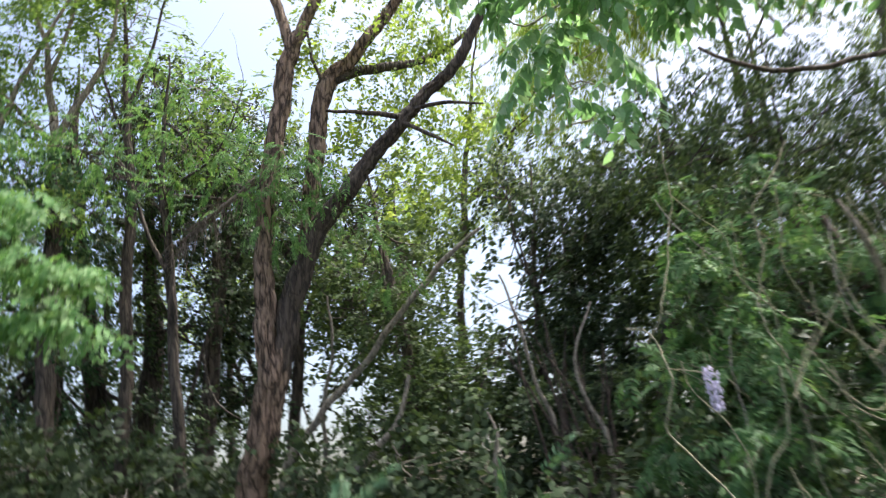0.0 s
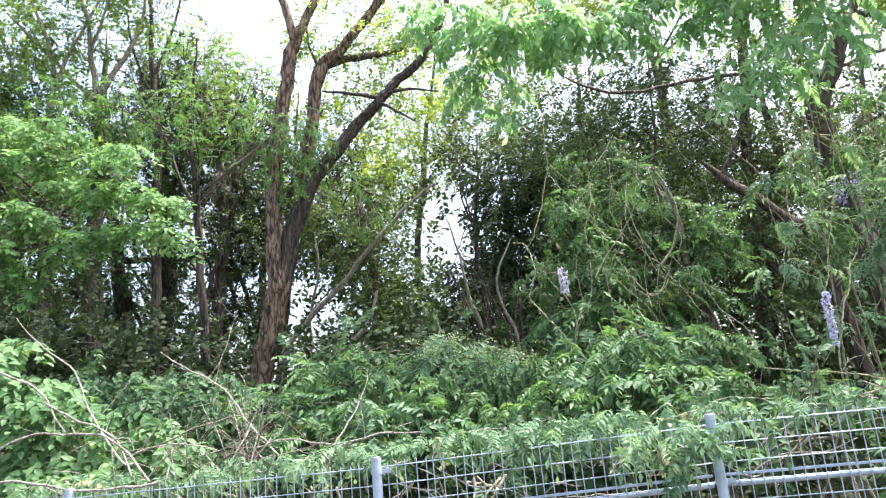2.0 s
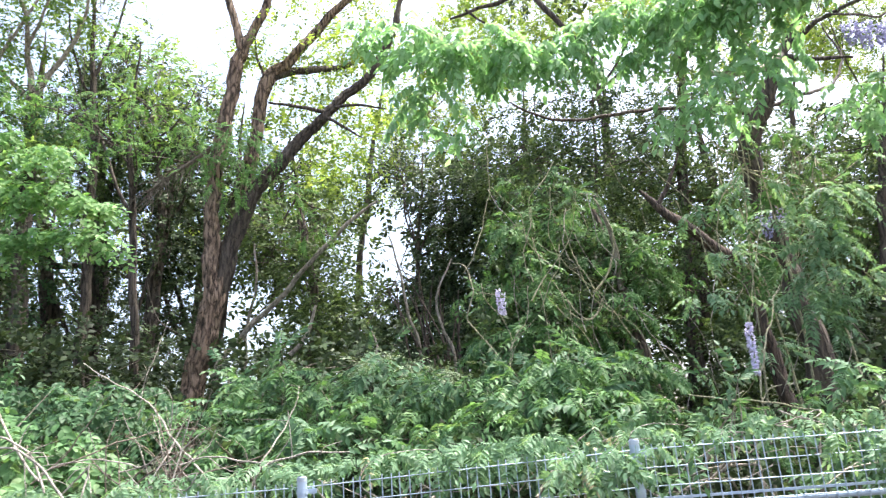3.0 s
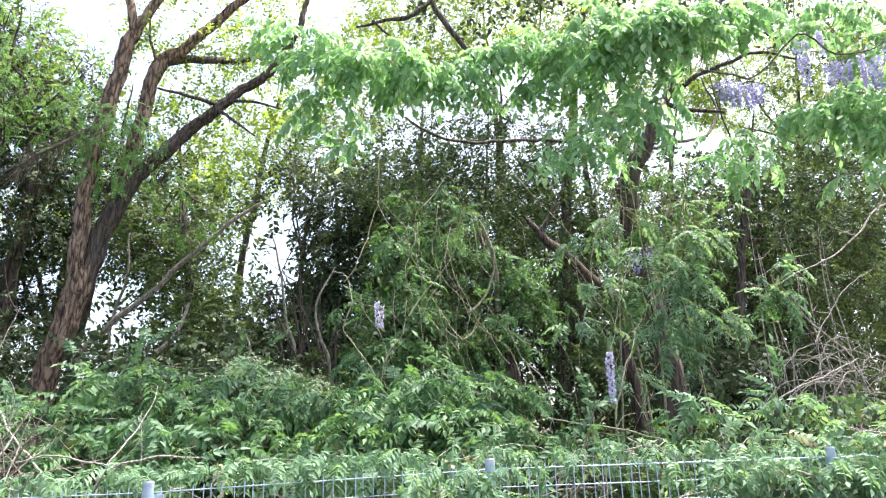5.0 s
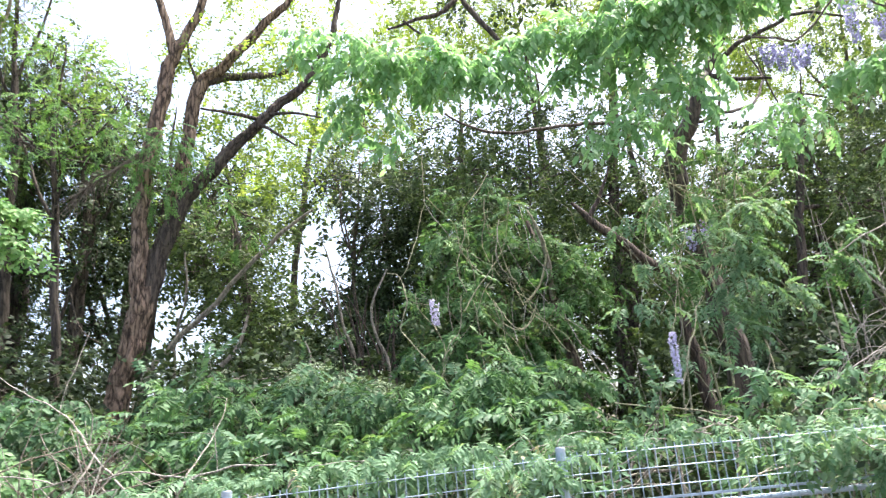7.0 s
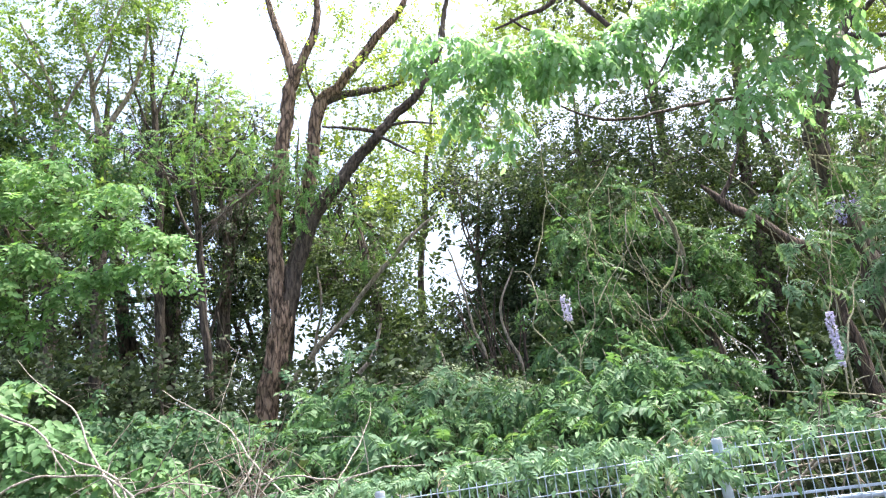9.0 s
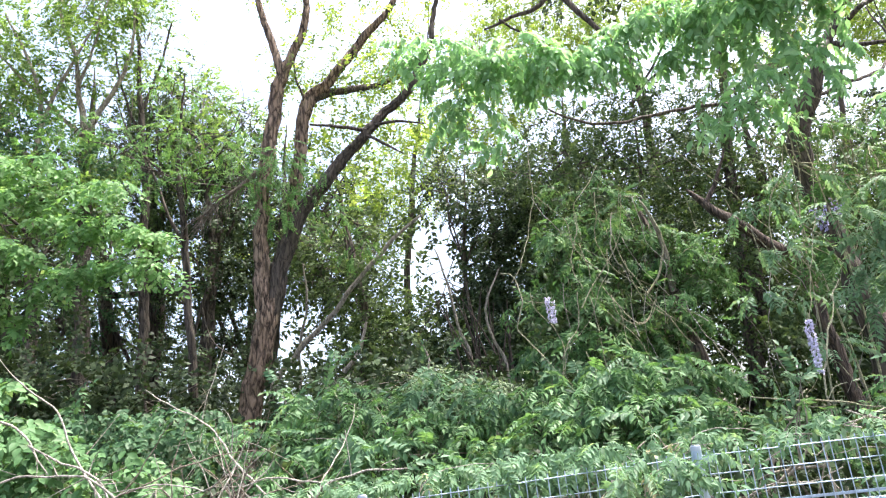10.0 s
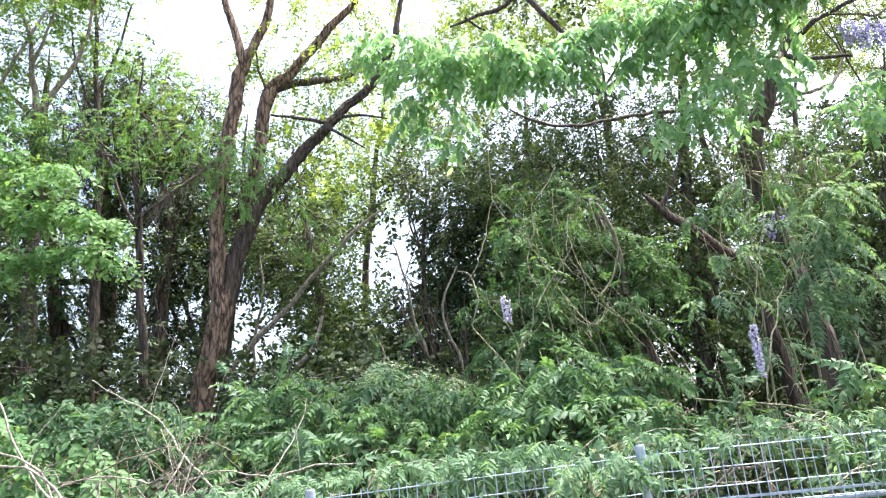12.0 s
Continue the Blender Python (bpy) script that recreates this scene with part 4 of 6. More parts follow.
# thin leaning trunks in the gaps
LEAN = [
    [(-2.93, 13.5, 3.2, 0.06), (-2.42, 13.5, 3.99, 0.055), (-1.75, 13.5, 4.67, 0.05), (-1.06, 13.5, 5.44, 0.045), (-0.41, 13.5, 6.06, 0.04), (0.18, 13.5, 6.52, 0.025)],
    [(-2.03, 13, 2.86, 0.05), (-1.6, 13, 3.42, 0.045), (-1.22, 13, 3.89, 0.035), (-1.03, 13, 4.39, 0.025)],
    [(-2.44, 14, 3.42, 0.035), (-2.43, 14, 4.29, 0.03), (-2.24, 14, 5.17, 0.025), (-2.26, 14, 5.87, 0.015)],
    [(-0.06, 12, 2.59, 0.03), (-0.08, 12, 3.14, 0.028), (0.02, 12, 3.41, 0.02), (-0.05, 12, 3.7, 0.012)],
    [(0.77, 12.5, 3.32, 0.03), (0.56, 12.5, 4.03, 0.025), (0.45, 12.5, 4.85, 0.02), (0.31, 12.5, 5.49, 0.012)],
    [(1.27, 12, 3.01, 0.03), (1.11, 12, 3.58, 0.025), (1.03, 12, 4.16, 0.02), (1.35, 12, 4.82, 0.012)],
]
for i, path in enumerate(LEAN):
    ob = plant("leaning_sapling", path[0], "thin grey leaning sapling, nearly bare", "sapling", "leaning saplings")
    g = ground_height(path[0][0], path[0][1])
    stem(ob, [(path[0][0] - 0.1, path[0][1], g - 0.1, path[0][3] * 1.2), *path], BARK_PALE, "trunk", 8, 0.15, 70 + i, 0.02)

# bundle of bare stems fanning up in the dark hollow
cane_rng = np.random.default_rng(57)
for i in range(16):
    foot = np.array((1.05 + cane_rng.uniform(-0.4, 0.5), 12.5 + cane_rng.uniform(-0.3, 0.3), 0.85))
    top = np.array((0.2 + 1.4 * i / 15 + cane_rng.uniform(-0.1, 0.1), 12.4, 4.9 - 0.7 * abs(i / 15 - 0.3) + cane_rng.uniform(-0.5, 0.2)))
    ob = plant("leaning_sapling", foot, "thin bare brown stem among others in a shaded hollow", "sapling", "bare stems in the hollow")
    bend = foot * 0.5 + top * 0.5 + np.array((0.22 * (foot[0] - top[0]) + cane_rng.uniform(-0.1, 0.1), 0, 0.15))
    stem(ob, [(*foot, 0.022), (*bend, 0.017), (*(bend * 0.4 + top * 0.6 + cane_rng.normal(size=3) * 0.04), 0.013), (*top, 0.006)], BARK_RED if i % 3 else BARK_DARK, "trunk", 6, 0.15, 90 + i, 0.012)

# ---- shrubs ----
def shrub(name, clumps, label, kinds, leaf, density, seed, spray=8, group="", category="shrub", bark=BARK_PALE, canes=10, **more):
    c = np.mean([cl[:3] for cl in clumps], axis=0)
    ob = plant(name, c, label, category, group)
    rng = np.random.default_rng(seed)
    tw = Heap()
    foliage(ob, clumps, kinds, leaf, density, seed, stems=tw, spray=spray, **more)
    for i in range(canes):
        cl = clumps[int(rng.integers(len(clumps)))]
        foot = np.array((cl[0] + rng.uniform(-0.4, 0.4), cl[1] + rng.uniform(-0.2, 0.2), 0))
        foot[2] = ground_height(foot[0], foot[1]) - 0.05
        top = np.array(cl[:3]) + rng.uniform(-0.7, 0.7, 3) * np.array(cl[3:6])
        mid = (foot + top) / 2 + rng.normal(size=3) * 0.15
        tube(tw, [(*foot, 0.018), (*mid, 0.014), (*top, 0.005)], 5, 0.2)
    tagged(tw.build("cane_growth", bark, ob, origin=ob.location), kind="stuff")
    return ob


# body leaves are coloured darker than the sprays, for the shade beneath them
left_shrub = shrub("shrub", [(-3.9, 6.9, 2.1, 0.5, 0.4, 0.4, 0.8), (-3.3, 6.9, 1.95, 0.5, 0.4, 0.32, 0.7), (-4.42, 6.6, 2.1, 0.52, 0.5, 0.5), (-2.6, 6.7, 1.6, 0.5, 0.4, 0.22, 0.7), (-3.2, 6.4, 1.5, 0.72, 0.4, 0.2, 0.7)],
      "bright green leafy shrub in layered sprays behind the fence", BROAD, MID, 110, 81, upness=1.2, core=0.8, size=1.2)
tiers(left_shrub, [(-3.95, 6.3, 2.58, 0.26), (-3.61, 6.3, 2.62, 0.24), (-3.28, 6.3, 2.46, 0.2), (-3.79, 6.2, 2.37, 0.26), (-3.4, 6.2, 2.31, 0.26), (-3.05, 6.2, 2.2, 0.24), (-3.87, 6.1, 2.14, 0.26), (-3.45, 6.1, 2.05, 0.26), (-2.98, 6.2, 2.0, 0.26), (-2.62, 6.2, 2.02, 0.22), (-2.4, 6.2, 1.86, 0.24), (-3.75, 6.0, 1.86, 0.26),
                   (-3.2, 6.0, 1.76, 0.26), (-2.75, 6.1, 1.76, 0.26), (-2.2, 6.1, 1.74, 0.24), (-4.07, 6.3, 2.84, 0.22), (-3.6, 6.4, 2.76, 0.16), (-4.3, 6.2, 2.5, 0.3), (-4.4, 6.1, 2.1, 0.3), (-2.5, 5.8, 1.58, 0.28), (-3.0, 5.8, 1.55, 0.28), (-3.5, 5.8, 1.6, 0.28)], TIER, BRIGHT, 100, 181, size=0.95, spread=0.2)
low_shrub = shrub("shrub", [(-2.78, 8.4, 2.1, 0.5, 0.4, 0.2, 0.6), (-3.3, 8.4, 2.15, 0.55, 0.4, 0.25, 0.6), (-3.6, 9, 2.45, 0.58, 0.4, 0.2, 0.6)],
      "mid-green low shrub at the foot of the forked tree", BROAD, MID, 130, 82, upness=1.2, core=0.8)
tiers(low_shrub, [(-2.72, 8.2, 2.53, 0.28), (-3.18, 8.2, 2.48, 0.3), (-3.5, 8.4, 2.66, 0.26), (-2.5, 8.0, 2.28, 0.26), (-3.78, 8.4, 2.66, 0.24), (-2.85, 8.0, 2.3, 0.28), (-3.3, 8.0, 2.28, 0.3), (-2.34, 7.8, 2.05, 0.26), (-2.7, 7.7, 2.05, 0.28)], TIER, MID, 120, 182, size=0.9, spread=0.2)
middle_shrub = shrub("shrub", [(-1.36, 7.2, 2.01, 0.53, 0.5, 0.32), (-0.78, 7.5, 2.19, 0.61, 0.5, 0.3), (-0.38, 7, 1.86, 0.63, 0.5, 0.31), (-0.95, 6.5, 1.65, 0.58, 0.5, 0.24), (0.26, 7, 1.9, 0.51, 0.5, 0.28), (-0.15, 7.8, 2.34, 0.51, 0.5, 0.19)],
      "spreading shrub with drooping compound leaves", PINNATE, FRESH, 190, 83, upness=1.2, size=1.1)
shrub("shrub", [(0.24, 8, 2.26, 0.46, 0.4, 0.18), (-0.06, 8, 2.2, 0.36, 0.4, 0.16), (0.7, 7.8, 2.05, 0.42, 0.4, 0.2), (0.5, 7.6, 1.92, 0.54, 0.4, 0.22)],
      "low grey-green small-leaved shrub", TINY, GREY, 1100, 84, upness=1.2)
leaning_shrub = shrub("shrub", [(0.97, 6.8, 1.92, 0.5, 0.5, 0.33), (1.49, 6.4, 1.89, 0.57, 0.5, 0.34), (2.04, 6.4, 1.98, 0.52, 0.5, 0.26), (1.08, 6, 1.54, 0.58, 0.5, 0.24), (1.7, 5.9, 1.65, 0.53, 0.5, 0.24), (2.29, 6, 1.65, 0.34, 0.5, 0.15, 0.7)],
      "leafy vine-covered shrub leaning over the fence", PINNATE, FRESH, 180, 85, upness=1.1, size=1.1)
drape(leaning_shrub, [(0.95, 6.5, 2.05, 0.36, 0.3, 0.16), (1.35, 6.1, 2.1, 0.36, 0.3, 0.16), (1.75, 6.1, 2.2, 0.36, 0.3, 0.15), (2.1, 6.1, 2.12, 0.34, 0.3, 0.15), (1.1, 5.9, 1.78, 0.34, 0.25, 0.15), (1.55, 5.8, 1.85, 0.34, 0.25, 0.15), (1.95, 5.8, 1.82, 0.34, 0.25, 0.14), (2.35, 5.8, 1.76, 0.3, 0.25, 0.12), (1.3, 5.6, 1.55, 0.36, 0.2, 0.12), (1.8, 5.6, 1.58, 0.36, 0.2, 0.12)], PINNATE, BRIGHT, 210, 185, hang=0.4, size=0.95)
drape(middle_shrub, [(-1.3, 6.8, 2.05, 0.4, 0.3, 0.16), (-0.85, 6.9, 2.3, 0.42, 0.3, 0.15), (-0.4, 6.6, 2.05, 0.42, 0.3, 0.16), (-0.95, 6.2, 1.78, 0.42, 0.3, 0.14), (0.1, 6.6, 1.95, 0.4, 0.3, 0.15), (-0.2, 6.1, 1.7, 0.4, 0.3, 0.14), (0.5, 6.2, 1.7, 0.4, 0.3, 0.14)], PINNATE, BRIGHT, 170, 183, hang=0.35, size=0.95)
# dark leaf colour here stands for the shade under the trees
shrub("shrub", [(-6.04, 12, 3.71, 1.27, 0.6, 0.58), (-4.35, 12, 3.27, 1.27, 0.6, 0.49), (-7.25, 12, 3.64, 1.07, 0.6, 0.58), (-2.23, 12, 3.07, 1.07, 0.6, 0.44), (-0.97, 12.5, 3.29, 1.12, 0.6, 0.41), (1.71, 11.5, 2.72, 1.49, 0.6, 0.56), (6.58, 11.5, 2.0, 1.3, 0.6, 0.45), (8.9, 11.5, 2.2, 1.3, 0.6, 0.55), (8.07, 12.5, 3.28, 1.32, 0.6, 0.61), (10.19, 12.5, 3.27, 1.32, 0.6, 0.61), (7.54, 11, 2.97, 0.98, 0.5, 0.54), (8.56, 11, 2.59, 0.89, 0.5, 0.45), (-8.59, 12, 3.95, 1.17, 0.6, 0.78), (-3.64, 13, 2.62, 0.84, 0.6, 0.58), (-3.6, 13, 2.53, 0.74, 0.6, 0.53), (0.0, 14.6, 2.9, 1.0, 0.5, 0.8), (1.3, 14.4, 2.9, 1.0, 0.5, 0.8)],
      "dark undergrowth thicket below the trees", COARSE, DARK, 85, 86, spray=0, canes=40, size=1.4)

# continuous thicket closing the wood at knee to head height
thick_rng = np.random.default_rng(19)
for i in range(11):
    row = []
    for j in range(2):
        x = -10.5 + 1.95 * i + 0.95 * j
        y = 9.8 + thick_rng.uniform(-0.6, 0.6)
        low = abs(x - base[0] * 0.82) < 0.95  # the forked tree's foot stands open
        row.append((x, y, 0.75 if low else 0.9 if x > 2 else 1.35 + thick_rng.uniform(-0.15, 0.2), 0.85, 0.5, 0.4 if low else 0.5 if x > 2 else 0.95))
        if low:
            row.append((x * 1.47, 14.4, 1.55, 1.1, 0.5, 1.25, 1.3))
        row.append((x + 0.2, 13.2 + thick_rng.uniform(-0.5, 0.5), 1.6, 0.9, 0.5, 0.9, 0.8))
        row.append((x + 0.4, 6.7 - 0.1 * x + thick_rng.uniform(-0.2, 0.2), 0.7, 0.8, 0.4, 0.65, 0.8))
    # the wood floor's shade is put into the leaf colour
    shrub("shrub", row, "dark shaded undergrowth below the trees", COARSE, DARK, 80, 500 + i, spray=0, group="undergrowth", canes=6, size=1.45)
# trees deep in the wood, their dark leaves closing the view but for small bright gaps
SKY_GAPS = [(0.3, 7.1, 0.8, 0.85), (-2.85, 5.2, 0.95, 0.95), (-7.6, 6.0, 0.8, 0.7), (-5.9, 4.7, 0.4, 0.5), (8.4, 7.3, 0.5, 0.5), (3.0, 9.1, 0.7, 0.5), (6.7, 9.1, 0.6, 0.5)]
deep_rng = np.random.default_rng(23)
for i in range(11):
    cx = -14.5 + 3.3 * i
    crown = []
    for ux in (-1.1, 0.0, 1.1):
        top = np.interp(cx + ux, [-14, -8, -5, -2, 1, 4, 9, 14, 20], [10.5, 10.6, 10.2, 8.6, 8.3, 8.9, 9.2, 10.2, 11])
        z = 1.2
        while z < top:
            x, zz = cx + ux + deep_rng.uniform(-0.2, 0.2), z + deep_rng.uniform(-0.2, 0.2)
            clear = any(((x - gx) / (gw + 0.55)) ** 2 + ((zz - gz) / (gh + 0.55)) ** 2 < 1 for gx, gz, gw, gh in SKY_GAPS)
            crown.append((x, 17.4 + deep_rng.uniform(-0.4, 0.4), zz, 0.85, 0.5, 0.85, 0.28 if clear else 0.3 if -12 < x < -3.0 and 3.8 < zz else 0.9))
            z += 1.15
    lean = deep_rng.uniform(-0.5, 0.5)
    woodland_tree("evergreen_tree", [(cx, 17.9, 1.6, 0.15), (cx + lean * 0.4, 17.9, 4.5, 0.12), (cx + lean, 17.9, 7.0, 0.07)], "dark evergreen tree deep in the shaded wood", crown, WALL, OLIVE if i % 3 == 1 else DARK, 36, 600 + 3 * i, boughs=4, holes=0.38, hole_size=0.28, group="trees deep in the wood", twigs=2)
# thin olive crowns seen through the vines
for path, crown, seed in [
    ([(3.32, 12, 2.09, 0.06), (3.91, 12, 4.67, 0.045), (4.07, 12, 6.41, 0.025)], [(3.11, 12, 6.61, 0.97, 0.8, 0.49), (4.28, 12, 6.49, 1.07, 0.8, 0.58), (5.41, 12, 6.16, 1.07, 0.8, 0.58), (3.54, 12, 5.62, 1.07, 0.8, 0.49), (4.78, 12, 4.98, 1.07, 0.8, 0.58), (2.39, 12.5, 6.69, 0.81, 0.7, 0.41), (3.31, 12.2, 7.73, 0.75, 0.7, 0.45, 1.3), (4.21, 12.2, 7.97, 0.7, 0.7, 0.42, 1.3), (5.12, 12.2, 7.91, 0.7, 0.7, 0.42, 1.3), (6.05, 12.2, 7.72, 0.7, 0.7, 0.42, 1.3), (3.71, 12.2, 7.12, 0.7, 0.7, 0.42, 1.3), (4.71, 12.2, 7.06, 0.7, 0.7, 0.42, 0.9), (5.62, 12.2, 6.98, 0.6, 0.7, 0.36, 1.3), (7.05, 12.2, 8.03, 0.6, 0.7, 0.36, 0.7), (7.06, 12.2, 9.05, 0.6, 0.7, 0.36, 0.6), (8.0, 12.2, 9.39, 0.5, 0.7, 0.3, 0.5), (2.22, 12.2, 7.49, 0.5, 0.7, 0.3, 0.6), (2.62, 12.2, 6.84, 0.5, 0.7, 0.3, 0.7)], 65),
    ([(8.35, 11.5, 2.54, 0.1), (8.98, 11.5, 5.48, 0.08), (9.35, 11.5, 6.88, 0.05)], [(6.92, 11.5, 6.84, 0.84, 0.8, 0.37, 0.8), (8.05, 11.5, 6.45, 0.93, 0.8, 0.37), (9.48, 11.5, 6.89, 0.93, 0.8, 0.47), (11.13, 11.5, 6.74, 1.03, 0.8, 0.56), (9.89, 11.5, 5.74, 1.12, 0.8, 0.56), (7.78, 11.5, 5.43, 0.93, 0.8, 0.47), (12.2, 11.5, 7.81, 0.84, 0.8, 0.56), (11.41, 12, 7.99, 0.78, 0.8, 0.49, 0.8), (13.32, 12, 9.37, 0.88, 0.8, 0.58, 0.8), (10.08, 11, 5.58, 0.98, 0.8, 0.45), (11.54, 11, 5.87, 0.98, 0.8, 0.63), (10.47, 10.5, 4.38, 0.94, 0.8, 0.51, 0.8), (9.84, 12.0, 9.38, 0.6, 0.6, 0.36, 0.5), (10.78, 12.0, 9.21, 0.6, 0.6, 0.36, 0.6), (11.69, 12.0, 8.75, 0.7, 0.6, 0.42, 0.7), (13.02, 12.0, 9.43, 0.7, 0.6, 0.42, 0.7), (11.2, 12.0, 7.78, 0.7, 0.6, 0.42, 0.8), (12.51, 12.0, 7.88, 0.8, 0.6, 0.48, 0.9), (9.23, 12.0, 7.32, 0.5, 0.6, 0.3, 0.6), (8.92, 12.0, 9.56, 0.5, 0.6, 0.3, 0.4), (12.48, 12.0, 10.37, 0.7, 0.6, 0.42, 0.5)], 66)]:
    woodland_tree("evergreen_tree", path, "olive-leaved shaded tree with thin twiggy crown", crown, BROAD_FAR, OLIVE, 150, seed, group="evergreens behind the vines", holes=0.38, hole_size=0.35)
# wood continuing behind the vines on the right
DEEP = [
    ([(5.45, 16, 2.52, 0.14), (5.72, 16, 5.64, 0.12), (5.83, 16, 8.52, 0.08)], [(5.15, 16, 6.74, 1.43, 1, 1.17), (6.52, 16, 5.94, 1.43, 1, 1.17), (5.57, 16, 4.3, 1.56, 1, 1.04), (4.24, 16, 4.81, 1.3, 1, 1.17), (6.38, 16, 7.96, 1.17, 0.9, 0.65, 0.7)], 56),
    ([(9.07, 15.5, 2.42, 0.14), (9.64, 15.5, 5.61, 0.12), (10.14, 15.5, 8.12, 0.08)], [(8.63, 15.5, 5.86, 1.39, 1, 1.13), (10.3, 15.5, 5.91, 1.39, 1, 1.13), (9.29, 15.5, 4.1, 1.64, 1, 1.01), (9.74, 15.5, 7.5, 1.26, 0.9, 0.63, 0.7), (7.58, 15.5, 4.22, 1.26, 1, 1.01)], 57),
    ([(12.69, 15, 2.31, 0.14), (13.37, 15, 5.57, 0.12), (13.74, 15, 8.13, 0.08)], [(12.3, 15, 5.83, 1.34, 1, 1.1), (14.33, 15, 6.18, 1.34, 1, 1.22), (12.73, 15, 4.03, 1.58, 1, 0.97), (13.81, 15, 7.67, 1.22, 0.9, 0.73, 0.8), (15.04, 15, 4.17, 1.22, 1, 1.1)], 58),
    ([(-3.5, 16, 2.56, 0.12), (-3.27, 16, 5.51, 0.1), (-3.04, 16, 7.78, 0.07)], [(-3.99, 16, 6.91, 0.91, 0.9, 1.04, 0.8), (-3.14, 16.5, 7.98, 1.07, 0.9, 0.8, 0.7), (-2.27, 16.5, 8.91, 1.07, 0.9, 0.67, 0.6), (-4.17, 16, 5.08, 0.78, 0.9, 0.65, 0.5), (-2.07, 16, 6.45, 0.91, 0.9, 0.91, 0.8), (-3.92, 16.5, 9.23, 0.94, 0.9, 0.94, 0.6)], 59),
]
for path, crown, seed in DEEP:
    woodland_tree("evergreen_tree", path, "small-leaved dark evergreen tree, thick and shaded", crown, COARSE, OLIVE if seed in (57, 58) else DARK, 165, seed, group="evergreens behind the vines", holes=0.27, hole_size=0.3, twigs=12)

# ---- wisteria over the trees on the right ----
CURTAIN = [(1.98, 9.5, 4.14, 0.45, 0.6, 0.6, 0.9), (2.08, 9, 3.23, 0.66, 0.6, 0.58), (2.91, 9.5, 4.02, 0.77, 0.6, 0.69), (1.62, 9, 2.95, 0.36, 0.5, 0.45, 0.9), (2, 8.5, 2.53, 0.69, 0.5, 0.41), (2.83, 9, 3.08, 0.51, 0.5, 0.44, 0.8), (2.49, 10, 5.07, 0.65, 0.6, 0.49), (3.47, 9.5, 3.81, 0.69, 0.6, 0.54), (1.72, 9.3, 3.57, 0.3, 0.5, 0.4, 0.8)]
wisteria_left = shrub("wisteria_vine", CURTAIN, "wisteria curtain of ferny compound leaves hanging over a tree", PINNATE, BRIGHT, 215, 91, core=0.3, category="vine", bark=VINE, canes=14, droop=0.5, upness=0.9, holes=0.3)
def hanging_vine(label, drapes, seed):
    c = np.mean([d[:3] for d in drapes], axis=0)
    ob = plant("wisteria_vine", c, label, "vine")
    drape(ob, drapes, PINNATE_LIMP, PALE, 150, seed, hang=0.6, size=0.95)
    rng = np.random.default_rng(seed)
    for d in drapes:
        for j in range(3):
            h = Heap()
            a = np.array(d[:3]) + np.array((rng.uniform(-1, 1) * d[3], 0.15, rng.uniform(-0.3, 0.5) * d[5]))
            e = a + np.array((rng.uniform(-0.5, 0.5), rng.uniform(-0.15, 0.1), rng.uniform(-0.35, 0.1)))
            tube(h, [(*a, 0.009), (*((a + e) / 2 + rng.normal(size=3) * 0.05), 0.007), (*e, 0.003)], 5, 0.08)
            h.build("stem", VINE, ob, origin=ob.location)
    return ob


CANOPY = [(0.42, 7.3, 6.12, 0.34, 0.28, 0.25), (0.72, 7.25, 5.9, 0.36, 0.3, 0.26), (1.02, 7.2, 5.68, 0.36, 0.3, 0.24), (1.4, 7.15, 5.8, 0.38, 0.3, 0.25), (1.77, 7.1, 5.66, 0.36, 0.3, 0.26), (2.14, 7.15, 5.74, 0.32, 0.28, 0.24),
          (0.78, 7.4, 5.4, 0.24, 0.25, 0.24, 0.55), (1.05, 7.4, 4.95, 0.2, 0.2, 0.2, 0.5), (0.52, 7.4, 5.2, 0.18, 0.22, 0.3, 0.6), (2.72, 7.1, 5.98, 0.36, 0.3, 0.24), (3.15, 7.0, 6.08, 0.4, 0.3, 0.26), (3.55, 7.0, 5.98, 0.34, 0.3, 0.26), (3.35, 7.0, 5.62, 0.36, 0.28, 0.22, 0.8), (2.95, 7.2, 5.66, 0.28, 0.28, 0.16, 0.6)]
wisteria_top = hanging_vine("bright fresh wisteria foliage draped from boughs over the fence", CANOPY, 92)
